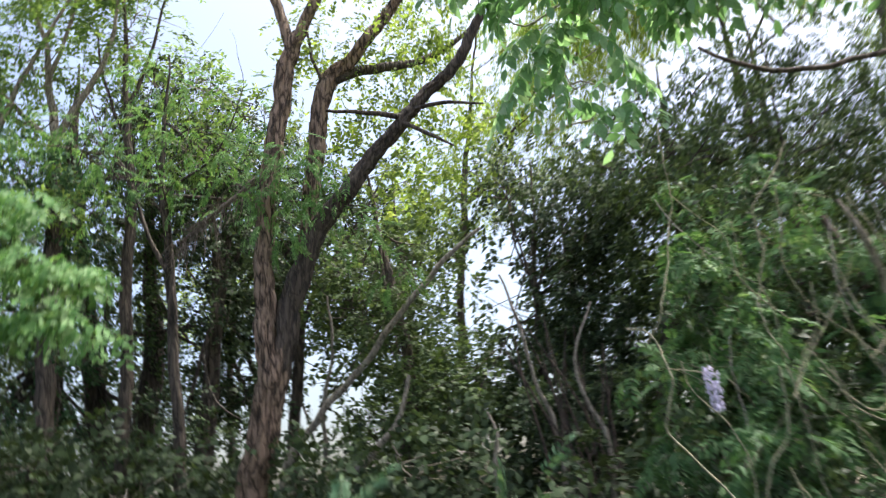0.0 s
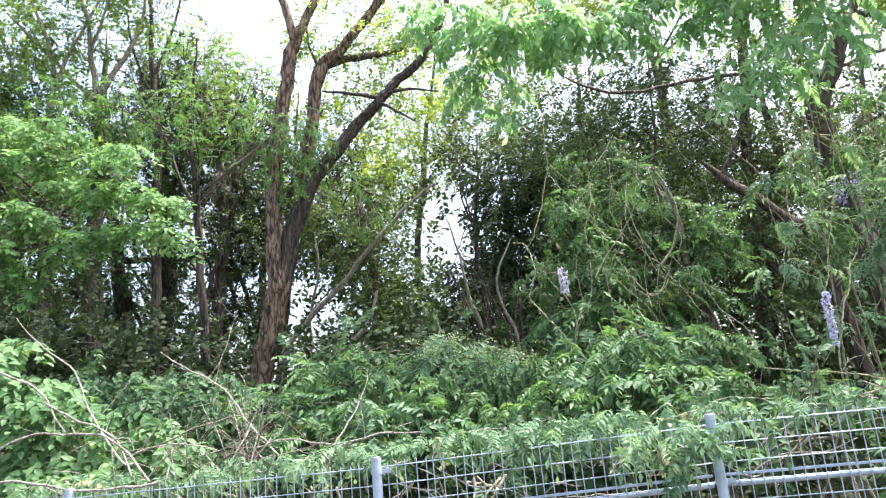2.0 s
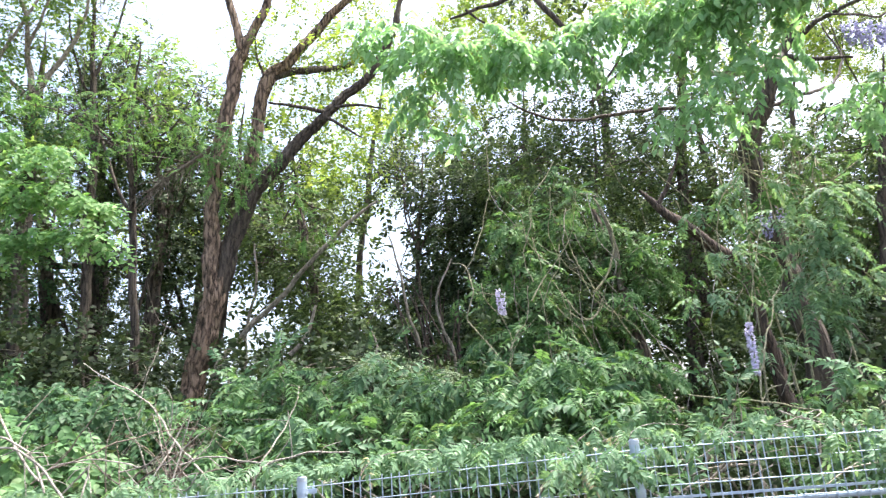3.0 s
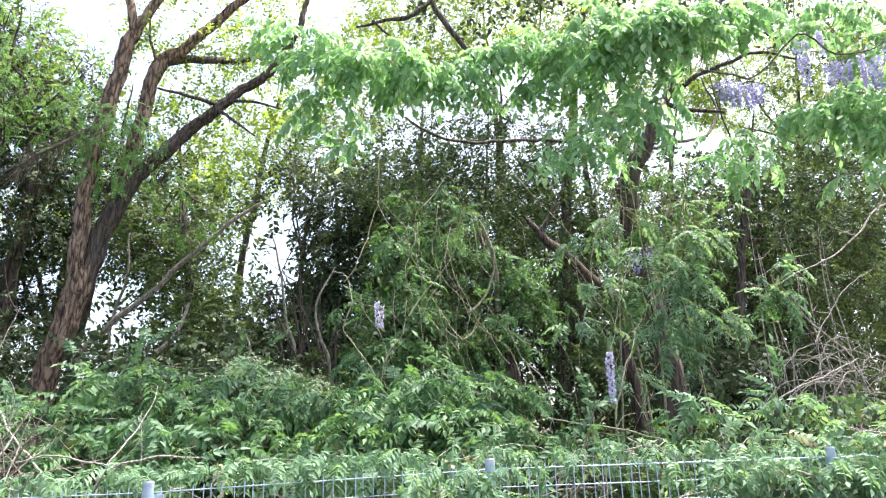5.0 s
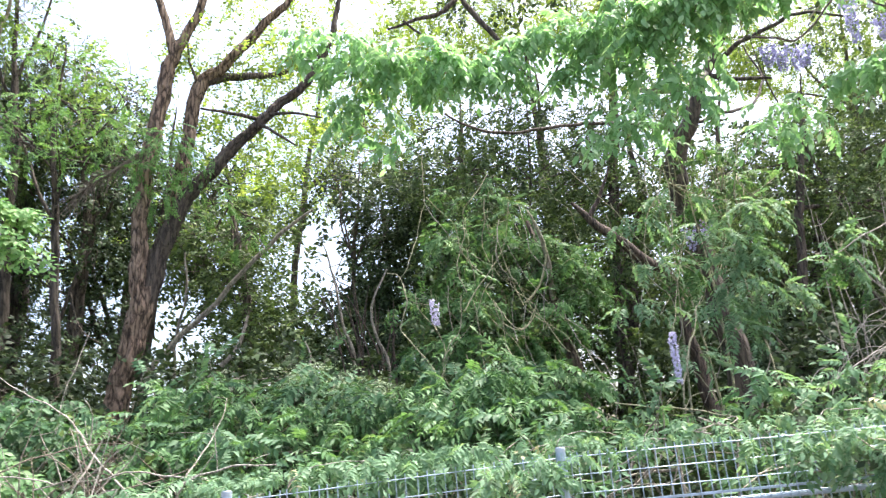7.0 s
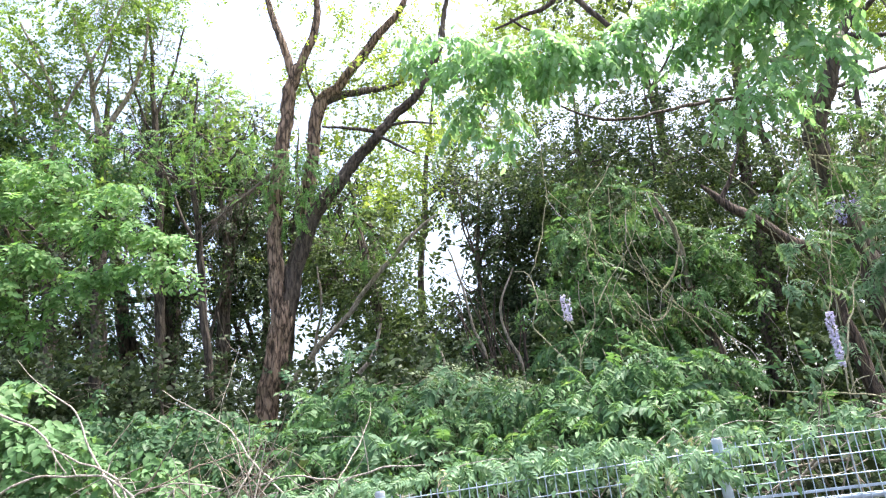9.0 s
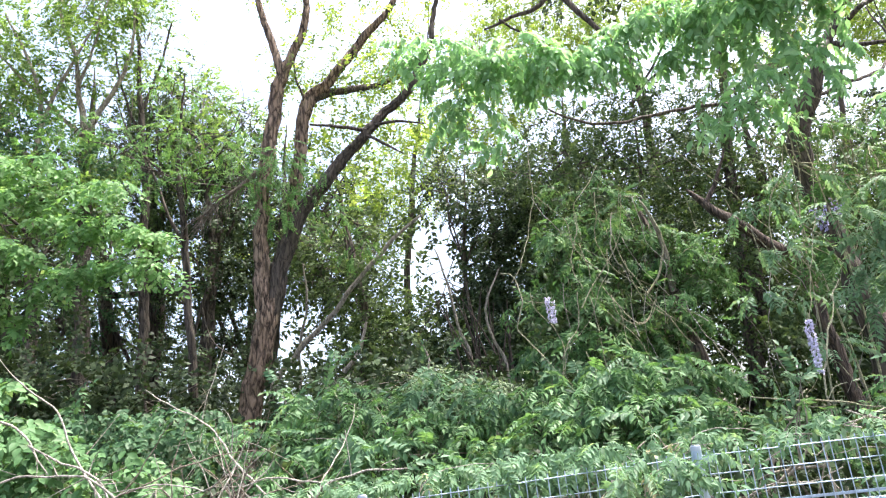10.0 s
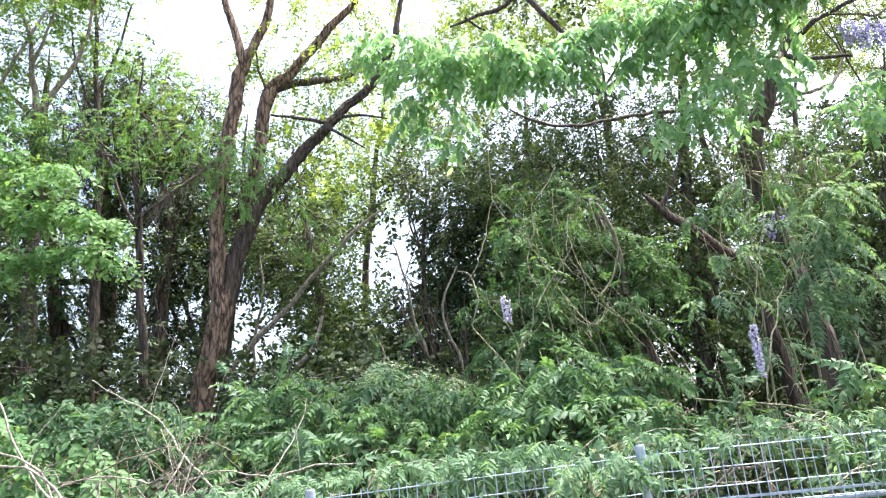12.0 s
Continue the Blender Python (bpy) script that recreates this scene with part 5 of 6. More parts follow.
RIGHT = [(3.95, 6.4, 6.05, 0.3, 0.28, 0.32), (4.35, 6.35, 6.12, 0.34, 0.28, 0.32), (4.8, 6.35, 6.2, 0.34, 0.28, 0.26, 0.8), (3.8, 6.5, 6.25, 0.32, 0.28, 0.28), (4.15, 6.45, 5.95, 0.34, 0.28, 0.26), (4.55, 6.4, 6.22, 0.36, 0.28, 0.28), (5.1, 6.4, 6.4, 0.38, 0.28, 0.24), (3.66, 6.6, 5.74, 0.28, 0.26, 0.26), (3.55, 6.6, 6.02, 0.26, 0.26, 0.26), (5.75, 6.4, 6.42, 0.34, 0.28, 0.2, 0.8), (4.4, 6.6, 5.7, 0.3, 0.25, 0.16, 0.5),
         (3.28, 6.5, 4.62, 0.28, 0.26, 0.2, 0.8), (3.62, 6.6, 4.95, 0.26, 0.24, 0.22, 0.8), (3.9, 6.6, 5.32, 0.3, 0.26, 0.2, 0.7), (4.15, 6.6, 4.98, 0.24, 0.24, 0.22, 0.7), (4.4, 6.7, 5.4, 0.24, 0.24, 0.2, 0.6), (4.9, 6.5, 4.55, 0.26, 0.25, 0.14, 0.7), (5.32, 6.5, 4.63, 0.2, 0.22, 0.12, 0.7), (6.18, 6.2, 5.1, 0.32, 0.28, 0.16), (6.8, 6.1, 5.3, 0.4, 0.28, 0.2), (6.95, 6.0, 4.9, 0.28, 0.25, 0.26, 0.9), (6.3, 6.4, 6.3, 0.3, 0.28, 0.16, 0.7), (7.15, 6.2, 6.05, 0.34, 0.28, 0.22, 0.8)]
RIGHT += [(6.75, 6.3, 6.7, 0.34, 0.26, 0.14, 0.9), (7.15, 6.2, 6.53, 0.3, 0.26, 0.18, 0.9), (6.19, 6.4, 6.66, 0.3, 0.26, 0.12, 0.8), (6.04, 6.2, 5.19, 0.32, 0.26, 0.14, 0.9), (6.52, 6.1, 5.39, 0.32, 0.26, 0.16, 1), (6.7, 6.0, 4.94, 0.26, 0.26, 0.22, 1), (6.36, 6.0, 4.45, 0.2, 0.26, 0.12, 0.8), (5.26, 6.6, 4.93, 0.26, 0.26, 0.12, 0.8), (5.6, 6.6, 4.75, 0.22, 0.26, 0.1, 0.7)]
wisteria_right = hanging_vine("large-leaved fresh wisteria sprays arching overhead", RIGHT, 93)
LOWER = [(4.46, 7.8, 4.74, 0.44, 0.4, 0.32, 0.5), (4.87, 7.6, 4.54, 0.37, 0.4, 0.37, 0.5), (5.31, 7.6, 4.33, 0.37, 0.4, 0.25, 0.5), (5.83, 7, 3.54, 0.34, 0.3, 0.17, 0.6), (4.2, 7.8, 3.6, 0.4, 0.3, 0.4, 0.5)]
wisteria_low = shrub("wisteria_vine", LOWER, "hanging wisteria sprays with twining stems in front of dark trees", PINNATE, BRIGHT, 170, 94, core=0.1, category="vine", bark=VINE, canes=4, droop=0.5, upness=0.9)
HANGING = [(4.82, 6.9, 3.86, 0.3, 0.2, 0.14, 1), (4.29, 6.9, 3.61, 0.24, 0.2, 0.12, 0.8), (3.57, 6.9, 3.31, 0.24, 0.2, 0.12, 0.8), (4.67, 6.9, 3.37, 0.26, 0.2, 0.16, 1), (4.53, 6.9, 3.08, 0.22, 0.2, 0.16, 1), (4.86, 6.9, 2.94, 0.26, 0.2, 0.12, 1), (4.39, 6.9, 2.79, 0.2, 0.2, 0.16, 1), (5.8, 6.9, 3.57, 0.22, 0.2, 0.09, 0.8), (5.8, 6.9, 3.18, 0.16, 0.2, 0.16, 1), (5.04, 6.9, 2.88, 0.16, 0.2, 0.1, 0.8), (3.32, 6.9, 2.88, 0.26, 0.2, 0.1, 0.7), (3.81, 6.9, 2.32, 0.16, 0.2, 0.14, 0.8), (4.35, 6.9, 2.55, 0.18, 0.2, 0.16, 0.8), (3.17, 6.9, 2.07, 0.22, 0.2, 0.08, 0.8), (4.31, 6.9, 1.85, 0.22, 0.2, 0.09, 0.8), (3.97, 6.9, 4.05, 0.22, 0.2, 0.12, 0.6), (3.47, 6.9, 3.78, 0.22, 0.2, 0.12, 0.6)]
drape(wisteria_low, HANGING, PINNATE, VINE_TOP, 230, 95, hang=0.45, size=0.95)

# low thicket behind the fence
shrub("shrub", [(3.36, 6.2, 1.52, 0.4, 0.4, 0.1, 0.7), (2.63, 6, 1.58, 0.44, 0.4, 0.13, 0.7), (3.55, 5.6, 1.62, 0.36, 0.4, 0.11)],
      "light green leafy thicket pressing over the mesh fence", PINNATE, BRIGHT, 240, 87, upness=1.1)
shrub("shrub", [(3.71, 5.2, 1.64, 0.34, 0.35, 0.14), (4.06, 5, 1.64, 0.32, 0.35, 0.15), (4.49, 4.9, 1.67, 0.36, 0.35, 0.18), (4.98, 4.8, 1.7, 0.39, 0.35, 0.23), (3.82, 4.75, 1.4, 0.35, 0.25, 0.12, 0.8), (4.26, 4.6, 1.37, 0.41, 0.25, 0.15, 0.9), (3.51, 3.9, 1.36, 0.19, 0.06, 0.1, 0.9)],
      "pale green leafy thicket spilling over the mesh fence", PINNATE, VINE_TOP, 260, 89, upness=1.3, core=0.25)
shrub("shrub", [(-0.83, 5.6, 1.35, 0.73, 0.3, 0.18), (0.31, 5.4, 1.33, 0.7, 0.3, 0.18), (1.25, 5.2, 1.32, 0.68, 0.3, 0.21), (2.5, 5.2, 1.39, 0.68, 0.3, 0.21), (3.46, 4.9, 1.36, 0.64, 0.3, 0.24), (4.57, 4.8, 1.32, 0.62, 0.3, 0.23), (-2.1, 5.8, 1.38, 0.75, 0.3, 0.24)],
      "shaded vine leaves tangled behind the fence wires", PINNATE, FRESH, 38, 88, upness=1.0, core=0.8)

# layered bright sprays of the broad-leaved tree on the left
# the inner crown's dark leaf colour stands for shade between the sprays
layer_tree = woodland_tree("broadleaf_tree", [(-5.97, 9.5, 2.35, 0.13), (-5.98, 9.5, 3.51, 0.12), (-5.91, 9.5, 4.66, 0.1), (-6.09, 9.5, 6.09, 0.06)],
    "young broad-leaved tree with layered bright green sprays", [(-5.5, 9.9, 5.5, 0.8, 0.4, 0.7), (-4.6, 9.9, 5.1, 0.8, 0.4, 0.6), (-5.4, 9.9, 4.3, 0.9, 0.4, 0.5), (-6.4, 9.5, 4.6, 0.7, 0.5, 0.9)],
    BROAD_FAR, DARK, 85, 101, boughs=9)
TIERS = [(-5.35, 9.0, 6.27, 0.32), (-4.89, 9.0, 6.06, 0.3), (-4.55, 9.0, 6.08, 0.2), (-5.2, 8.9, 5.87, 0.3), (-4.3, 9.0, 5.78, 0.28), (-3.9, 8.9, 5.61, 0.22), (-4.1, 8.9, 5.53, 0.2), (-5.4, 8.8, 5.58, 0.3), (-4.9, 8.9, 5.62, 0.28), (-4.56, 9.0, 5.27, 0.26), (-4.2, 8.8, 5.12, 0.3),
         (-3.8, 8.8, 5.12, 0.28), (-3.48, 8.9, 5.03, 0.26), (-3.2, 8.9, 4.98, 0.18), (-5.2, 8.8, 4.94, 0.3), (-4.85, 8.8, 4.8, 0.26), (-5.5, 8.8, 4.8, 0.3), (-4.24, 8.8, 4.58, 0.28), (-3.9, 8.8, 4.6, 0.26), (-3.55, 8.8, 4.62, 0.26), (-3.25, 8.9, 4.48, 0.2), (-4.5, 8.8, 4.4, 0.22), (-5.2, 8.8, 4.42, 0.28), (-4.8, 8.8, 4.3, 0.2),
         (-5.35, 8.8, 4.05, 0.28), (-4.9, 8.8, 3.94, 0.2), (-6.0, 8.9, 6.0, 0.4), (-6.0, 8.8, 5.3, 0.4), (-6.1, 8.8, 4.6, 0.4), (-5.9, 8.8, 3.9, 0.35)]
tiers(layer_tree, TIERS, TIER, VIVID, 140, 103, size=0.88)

# trees carrying the wisteria
carrier = plant("vine_clad_tree", (5.39, 9, 1.89), "old dark-trunked tree wrapped in twining wisteria stems", "tree")
g = ground_height(carrier.location.x, carrier.location.y)
stem(carrier, [(carrier.location.x, carrier.location.y, g - 0.2, 0.26), (5.59, 9.0, 2.28, 0.19), (5.53, 9.0, 3.04, 0.17), (5.42, 9.0, 3.75, 0.15), (5.23, 8.9, 4.62, 0.145), (5.13, 8.7, 5.3, 0.14), (5.31, 8.5, 5.83, 0.11), (5.56, 8.3, 6.37, 0.085)], BARK_DARK, "trunk", 20, 0.1, 111, 0.02, 0.14, 0.3)
stem(carrier, [(5.56, 8.3, 6.37, 0.075), (5.76, 8.1, 6.79, 0.055), (5.85, 7.9, 7.03, 0.045), (6.03, 7.7, 7.28, 0.04), (6.42, 7.5, 8.0, 0.025)], BARK_DARK, "limb", 8, 0.1, 112, 0.02)
stem(carrier, [(5.59, 8.3, 6.4, 0.06), (5.14, 8.1, 6.11, 0.05), (4.68, 7.9, 5.91, 0.045), (4.28, 7.8, 5.87, 0.03)], BARK_PALE, "limb", 8, 0.1, 113, 0.02)
stem(carrier, [(5.65, 8.3, 6.47, 0.045), (5.84, 7.8, 6.58, 0.032), (6.03, 7.2, 6.51, 0.026), (6.09, 6.8, 6.32, 0.02), (6.28, 6.4, 6.0, 0.012)], BARK_DARK, "limb", 8, 0.1, 114, 0.02)
stem(carrier, [(5.59, 8.3, 6.37, 0.04), (5.81, 8.0, 6.16, 0.03), (6.2, 7.8, 6.03, 0.018)], BARK_DARK, "limb", 8, 0.1, 115, 0.02)
stem(carrier, [(5.22, 8.6, 5.68, 0.036), (4.36, 8.4, 5.71, 0.027), (3.47, 8.2, 5.57, 0.024), (2.71, 8.0, 5.43, 0.021), (2.18, 7.9, 5.4, 0.018), (1.73, 7.8, 5.54, 0.011)], BARK_DARK, "limb", 8, 0.1, 116, 0.02)
stem(carrier, [(5.36, 8.6, 5.79, 0.028), (6.78, 9.2, 6.38, 0.025), (7.36, 9.6, 7.07, 0.019), (7.35, 9.8, 7.82, 0.011)], BARK_DARK, "limb", 8, 0.1, 117, 0.02)

fallen = plant("leaning_tree", (5.47, 10.5, 3.55), "fallen reddish trunk leaning across the thicket", "tree")
stem(fallen, [((6.09, 10.6, 2.52)[0], 10.6, 1.0, 0.13), (5.69, 10.5, 3.79, 0.09), (5.26, 10.4, 4.3, 0.085), (4.73, 10.3, 4.73, 0.08), (4.34, 10.3, 5.06, 0.06), (4.11, 10.3, 5.28, 0.02)], BARK_RED, "trunk", 14, 0.1, 121, 0.02, 0.1)
stem(fallen, [(4.38, 10.3, 5.03, 0.04), (4.58, 10.2, 5.37, 0.03), (4.71, 10.1, 5.77, 0.015)], BARK_RED, "limb", 8, 0.1, 122, 0.02)
bent = plant("leaning_tree", (3.42, 9, 2.19), "short reddish-barked leaning trunk in the thicket", "tree")
stem(bent, [((3.45, 9, 1.85)[0], 9, ground_height(3, 9) - 0.1, 0.1), (3.42, 9, 2.36, 0.085), (3.34, 9, 2.68, 0.08), (3.31, 9.1, 2.95, 0.075), (3.29, 9.3, 3.55, 0.06), (3.27, 9.5, 4.15, 0.05), (3.17, 9.7, 4.8, 0.03)], BARK_RED, "trunk", 12, 0.1, 123, 0.02, 0.1)
stem(bent, [(3.25, 9.2, 3.52, 0.04), (3.2, 9.1, 4.11, 0.035), (3.1, 9, 4.43, 0.03), (2.98, 9, 4.75, 0.012)], BARK_PALE, "limb", 8, 0.1, 124, 0.02)

overhang = plant("overhanging_tree", (5.35, 12.5, 2.28), "tall tree with dark boughs reaching over the wood", "tree")
stem(overhang, [(overhang.location.x, 12.5, 0.6, 0.15), (5.68, 12.5, 4.77, 0.11), (6.01, 12.5, 7.08, 0.1), (6.39, 12.5, 9.66, 0.09), (6.79, 12.5, 11.94, 0.08), (6.9, 12.5, 13.15, 0.07)], BARK_DARK, "trunk", 12, 0.15, 131, 0.02, 0.1)
stem(overhang, [(6.89, 12.5, 13, 0.06), (4.89, 12.4, 12.31, 0.055), (3.53, 12.2, 10.72, 0.05), (2.78, 12, 9.92, 0.045), (2.23, 12, 9.75, 0.035), (1.69, 12, 9.53, 0.02)], BARK_DARK, "limb", 10, 0.15, 132, 0.02)
stem(overhang, [(3.53, 12.2, 10.72, 0.05), (3.18, 12, 10.21, 0.055), (3.44, 11.8, 9.57, 0.055), (3.91, 11.6, 8.8, 0.04), (4.35, 11.6, 7.85, 0.015)], BARK_DARK, "limb", 10, 0.15, 133, 0.02)
stem(overhang, [(2.01, 12, 9.7, 0.03), (2.31, 11.9, 9.33, 0.02), (2.71, 11.8, 8.91, 0.01)], BARK_DARK, "limb", 6, 0.15, 134, 0.02)
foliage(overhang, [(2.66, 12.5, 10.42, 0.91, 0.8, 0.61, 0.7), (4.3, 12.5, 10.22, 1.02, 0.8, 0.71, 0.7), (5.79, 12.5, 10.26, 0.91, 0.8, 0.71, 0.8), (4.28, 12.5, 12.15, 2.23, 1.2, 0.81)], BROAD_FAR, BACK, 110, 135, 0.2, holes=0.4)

# unseen upper crowns, added above the view to shade the wood's floor
UNSEEN_SHADE_CROWNS = [(2.6 + 1.5 * i, 10.2 + 1.6 * j, 11.9 + 0.5 * math.sin(i * 2.1 + j), 1.0, 0.9, 0.5) for i in range(8) for j in range(3)]
UNSEEN_SHADE_CROWNS += [(-6.0 + 1.5 * i, 10.3 + 1.5 * j, 12.5 + 0.4 * math.sin(i * 1.7 + j), 1.0, 0.8, 0.4) for i in range(5) for j in range(2)]
foliage(overhang, UNSEEN_SHADE_CROWNS, WALL, DARK, 26, 137, 0.2)

# ---- twining stems ----
def twiner(path, seed, label="pale twining vine stem hanging from the branches", material=VINE):
    ob = thing("hanging_liana", path[0][:3], label, "vine", "hanging lianas")
    stem(ob, path, material, "stem", 6, 0.06, seed, 0.012)


TWINERS = [
    [(1.55, 8.4, 5.45, 0.004), (1.5, 8.4, 5, 0.005), (1.48, 8.4, 4.63, 0.005), (1.35, 8.3, 4.17, 0.005), (1.17, 8.2, 3.78, 0.005), (1.06, 8.2, 3.59, 0.004)],
    [(0.95, 8.2, 3.73, 0.004), (1.09, 8.1, 3.66, 0.006), (1.12, 8, 3.36, 0.007), (1.04, 8, 3.05, 0.007), (1.15, 7.9, 2.83, 0.007), (1.31, 7.8, 2.61, 0.007), (1.34, 7.7, 2.42, 0.006), (1.25, 7.6, 2.07, 0.005)],
    [(3.7, 6.2, 3.87, 0.003), (3.49, 6, 3.33, 0.003), (3.23, 5.8, 2.85, 0.003), (3.01, 5.6, 2.43, 0.003)],
    [(4.33, 7.6, 4.98, 0.009), (4.37, 7.6, 4.76, 0.009), (4.39, 7.6, 4.42, 0.009), (4.28, 7.6, 4.1, 0.008), (4.16, 7.5, 4.33, 0.008), (3.97, 7.5, 4.15, 0.008), (3.85, 7.5, 3.78, 0.007), (3.77, 7.4, 3.32, 0.005)],
    [(4.12, 7.6, 4.94, 0.008), (4.02, 7.6, 4.42, 0.008), (4.12, 7.6, 4.21, 0.008), (4.29, 7.6, 4.73, 0.008), (4.23, 7.5, 4.18, 0.008), (4.13, 7.4, 3.6, 0.007)],
    [(3.9, 6.6, 2.91, 0.005), (3.67, 6.4, 2.64, 0.006), (3.5, 6.3, 2.41, 0.008), (3.36, 6.2, 2.09, 0.009), (3.24, 6.1, 1.64, 0.01)],
    [(3.26, 6.1, 1.83, 0.005), (3.34, 6.1, 1.91, 0.005), (3.45, 6.1, 1.92, 0.004)],
    [(2.3, 8.6, 3.4, 0.007), (2.37, 8.5, 3.16, 0.007), (2.48, 8.4, 3.02, 0.007), (2.62, 8.4, 3.08, 0.007), (2.76, 8.4, 3.3, 0.006)],
    [(2.41, 5.6, 1.88, 0.005), (2.65, 5.5, 1.82, 0.006), (2.91, 5.4, 1.76, 0.006), (3.2, 5.3, 1.7, 0.005)],
    [(3.39, 8.4, 2.51, 0.007), (3.3, 8.4, 2.71, 0.007), (3.42, 8.3, 2.36, 0.007), (3.31, 8.2, 2.17, 0.005)],
    [(1.53, 6.6, 2.15, 0.004), (1.61, 6.5, 2.15, 0.005), (1.75, 6.4, 2.1, 0.004), (1.83, 6.3, 2.01, 0.003)],
    [(1.55, 6.3, 2.11, 0.005), (1.52, 6.3, 2.04, 0.005), (1.55, 6.2, 1.94, 0.004)],
    [(2.85, 8.6, 4.6, 0.008), (2.99, 8.6, 4.26, 0.012), (3.04, 8.6, 3.96, 0.013), (2.87, 8.6, 3.59, 0.014), (2.68, 8.6, 3.37, 0.013)],
    [(2.13, 8, 3.3, 0.005), (2.19, 8, 3.04, 0.005), (2.36, 7.9, 2.93, 0.005), (2.53, 7.9, 3.03, 0.005), (2.64, 7.9, 3.29, 0.004)],
    [(4.15, 6, 2.11, 0.003), (4.14, 5.9, 1.9, 0.004), (4.14, 5.8, 1.8, 0.004)],
    [(5.25, 8.6, 3.79, 0.01), (5.24, 8.6, 3.56, 0.012), (5.25, 8.6, 3.25, 0.009)],
    [(4.68, 7.2, 4.81, 0.005), (4.53, 7.2, 4.23, 0.006), (4.63, 7.1, 3.8, 0.005), (4.36, 7, 3.25, 0.004)],
]
for i, path in enumerate(TWINERS):
    twiner(path, 140 + i)
# procedural tangle of fine stems hanging in front of the dark trees
tangle_rng = np.random.default_rng(77)
for i in range(48):
    x = tangle_rng.uniform(1.2, 6.2); y = tangle_rng.uniform(7.4, 9.4); z = tangle_rng.uniform(2.6, 5.4)
    pts = [(x, y, z, 0.005)]
    d = np.array((tangle_rng.uniform(-0.5, 0.5), tangle_rng.uniform(-0.2, 0.2), -1.0))
    for j in range(5):
        d = d * 0.7 + np.array((tangle_rng.uniform(-0.6, 0.6), tangle_rng.uniform(-0.2, 0.2), -0.25))
        q = np.array(pts[-1][:3]) + d / np.linalg.norm(d) * tangle_rng.uniform(0.2, 0.4)
        pts.append((*q, tangle_rng.uniform(0.003, 0.007)))
    twiner(pts, 170 + i, "thin twining vine stem among the leaves", TWIG if i % 3 == 0 else VINE)

# bare shoot that bears the flowers
stem(carrier, [(5.84, 7.8, 6.58, 0.014), (4.62, 6.0, 5.46, 0.012), (4.9, 5.92, 5.42, 0.012), (5.22, 5.95, 5.46, 0.011), (5.61, 5.72, 5.85, 0.01), (5.87, 5.62, 5.62, 0.01), (6.02, 5.6, 5.6, 0.009), (6.3, 5.5, 5.62, 0.008), (6.56, 5.5, 5.8, 0.006)], BARK_DARK, "limb", 7, 0.08, 117, 0.01)

# ---- wisteria flowers ----
def raceme(at, length, seed, material, full=1.0):
    rng = np.random.default_rng(seed)
    ob = thing("wisteria_raceme", at, "hanging lilac wisteria flower cluster" if material is FLOWER else "long pale lilac wisteria flower cluster, fading", "flower", "wisteria flowers")
    h = Heap()
    tube(h, [(0, 0, 0.12, 0.002), (0.01, 0, -length * 0.5, 0.002), (0.0, 0, -length, 0.001)], 4, 0.1)
    h.build("stalk", VINE, ob)
    p = Heap()
    n = int(260 * length * full)
    for i in range(n):
        s = rng.uniform(0, 1)
        r = ((0.07 if material is FLOWER else 0.014) * (1 - 0.72 * s) + 0.010) * rng.uniform(0.5, 1.1)
        a = rng.uniform(0, 6.283)
        c = (r * math.cos(a), r * math.sin(a), -s * length + rng.uniform(-0.01, 0.01))
        for k in range(3):
            v, t = blade(rng.uniform(0.016, 0.026), rng.uniform(0.014, 0.02), 0.4, 0.4)
            p.add(turned(v, a + rng.uniform(-1, 1), rng.uniform(-0.6, 1.2), rng.uniform(-1, 1), c), tris=t)
    tagged(p.build("bloom", material, ob, smooth=False), kind="stuff")


RACEMES = [((2.99, 5.6, 2.41), 0.42, FLOWER_PALE, 1.7), ((1.48, 8.4, 3.44), 0.3, FLOWER_PALE, 1.2), ((1.55, 8.5, 3.41), 0.26, FLOWER_PALE, 1), ((4.73, 5.9, 5.3), 0.22, FLOWER, 2.4), ((4.87, 5.9, 5.28), 0.26, FLOWER, 2.4),
           ((5.05, 5.9, 5.3), 0.26, FLOWER, 2.4), ((5.22, 6, 5.35), 0.2, FLOWER, 2.2), ((5.61, 5.7, 5.73), 0.5, FLOWER, 1.6), ((5.88, 5.7, 5.92), 0.28, FLOWER_PALE, 1.8), ((5.85, 5.6, 5.46), 0.24, FLOWER, 2.4), ((6.02, 5.6, 5.49), 0.24, FLOWER, 2.4), ((6.15, 5.5, 5.54), 0.36, FLOWER_PALE, 2.2),
           ((6.3, 5.5, 5.51), 0.34, FLOWER, 2.4), ((4.24, 7.2, 3.81), 0.24, FLOWER, 1.2), ((4.24, 7.4, 5.19), 0.2, FLOWER_PALE, 0.8), ((4.51, 7.3, 3.92), 0.16, FLOWER, 1), ((6.56, 5.5, 5.71), 0.34, FLOWER, 2.2)]
for i, (at, length, material, full) in enumerate(RACEMES):
    raceme(at, length, 200 + i, material, full)

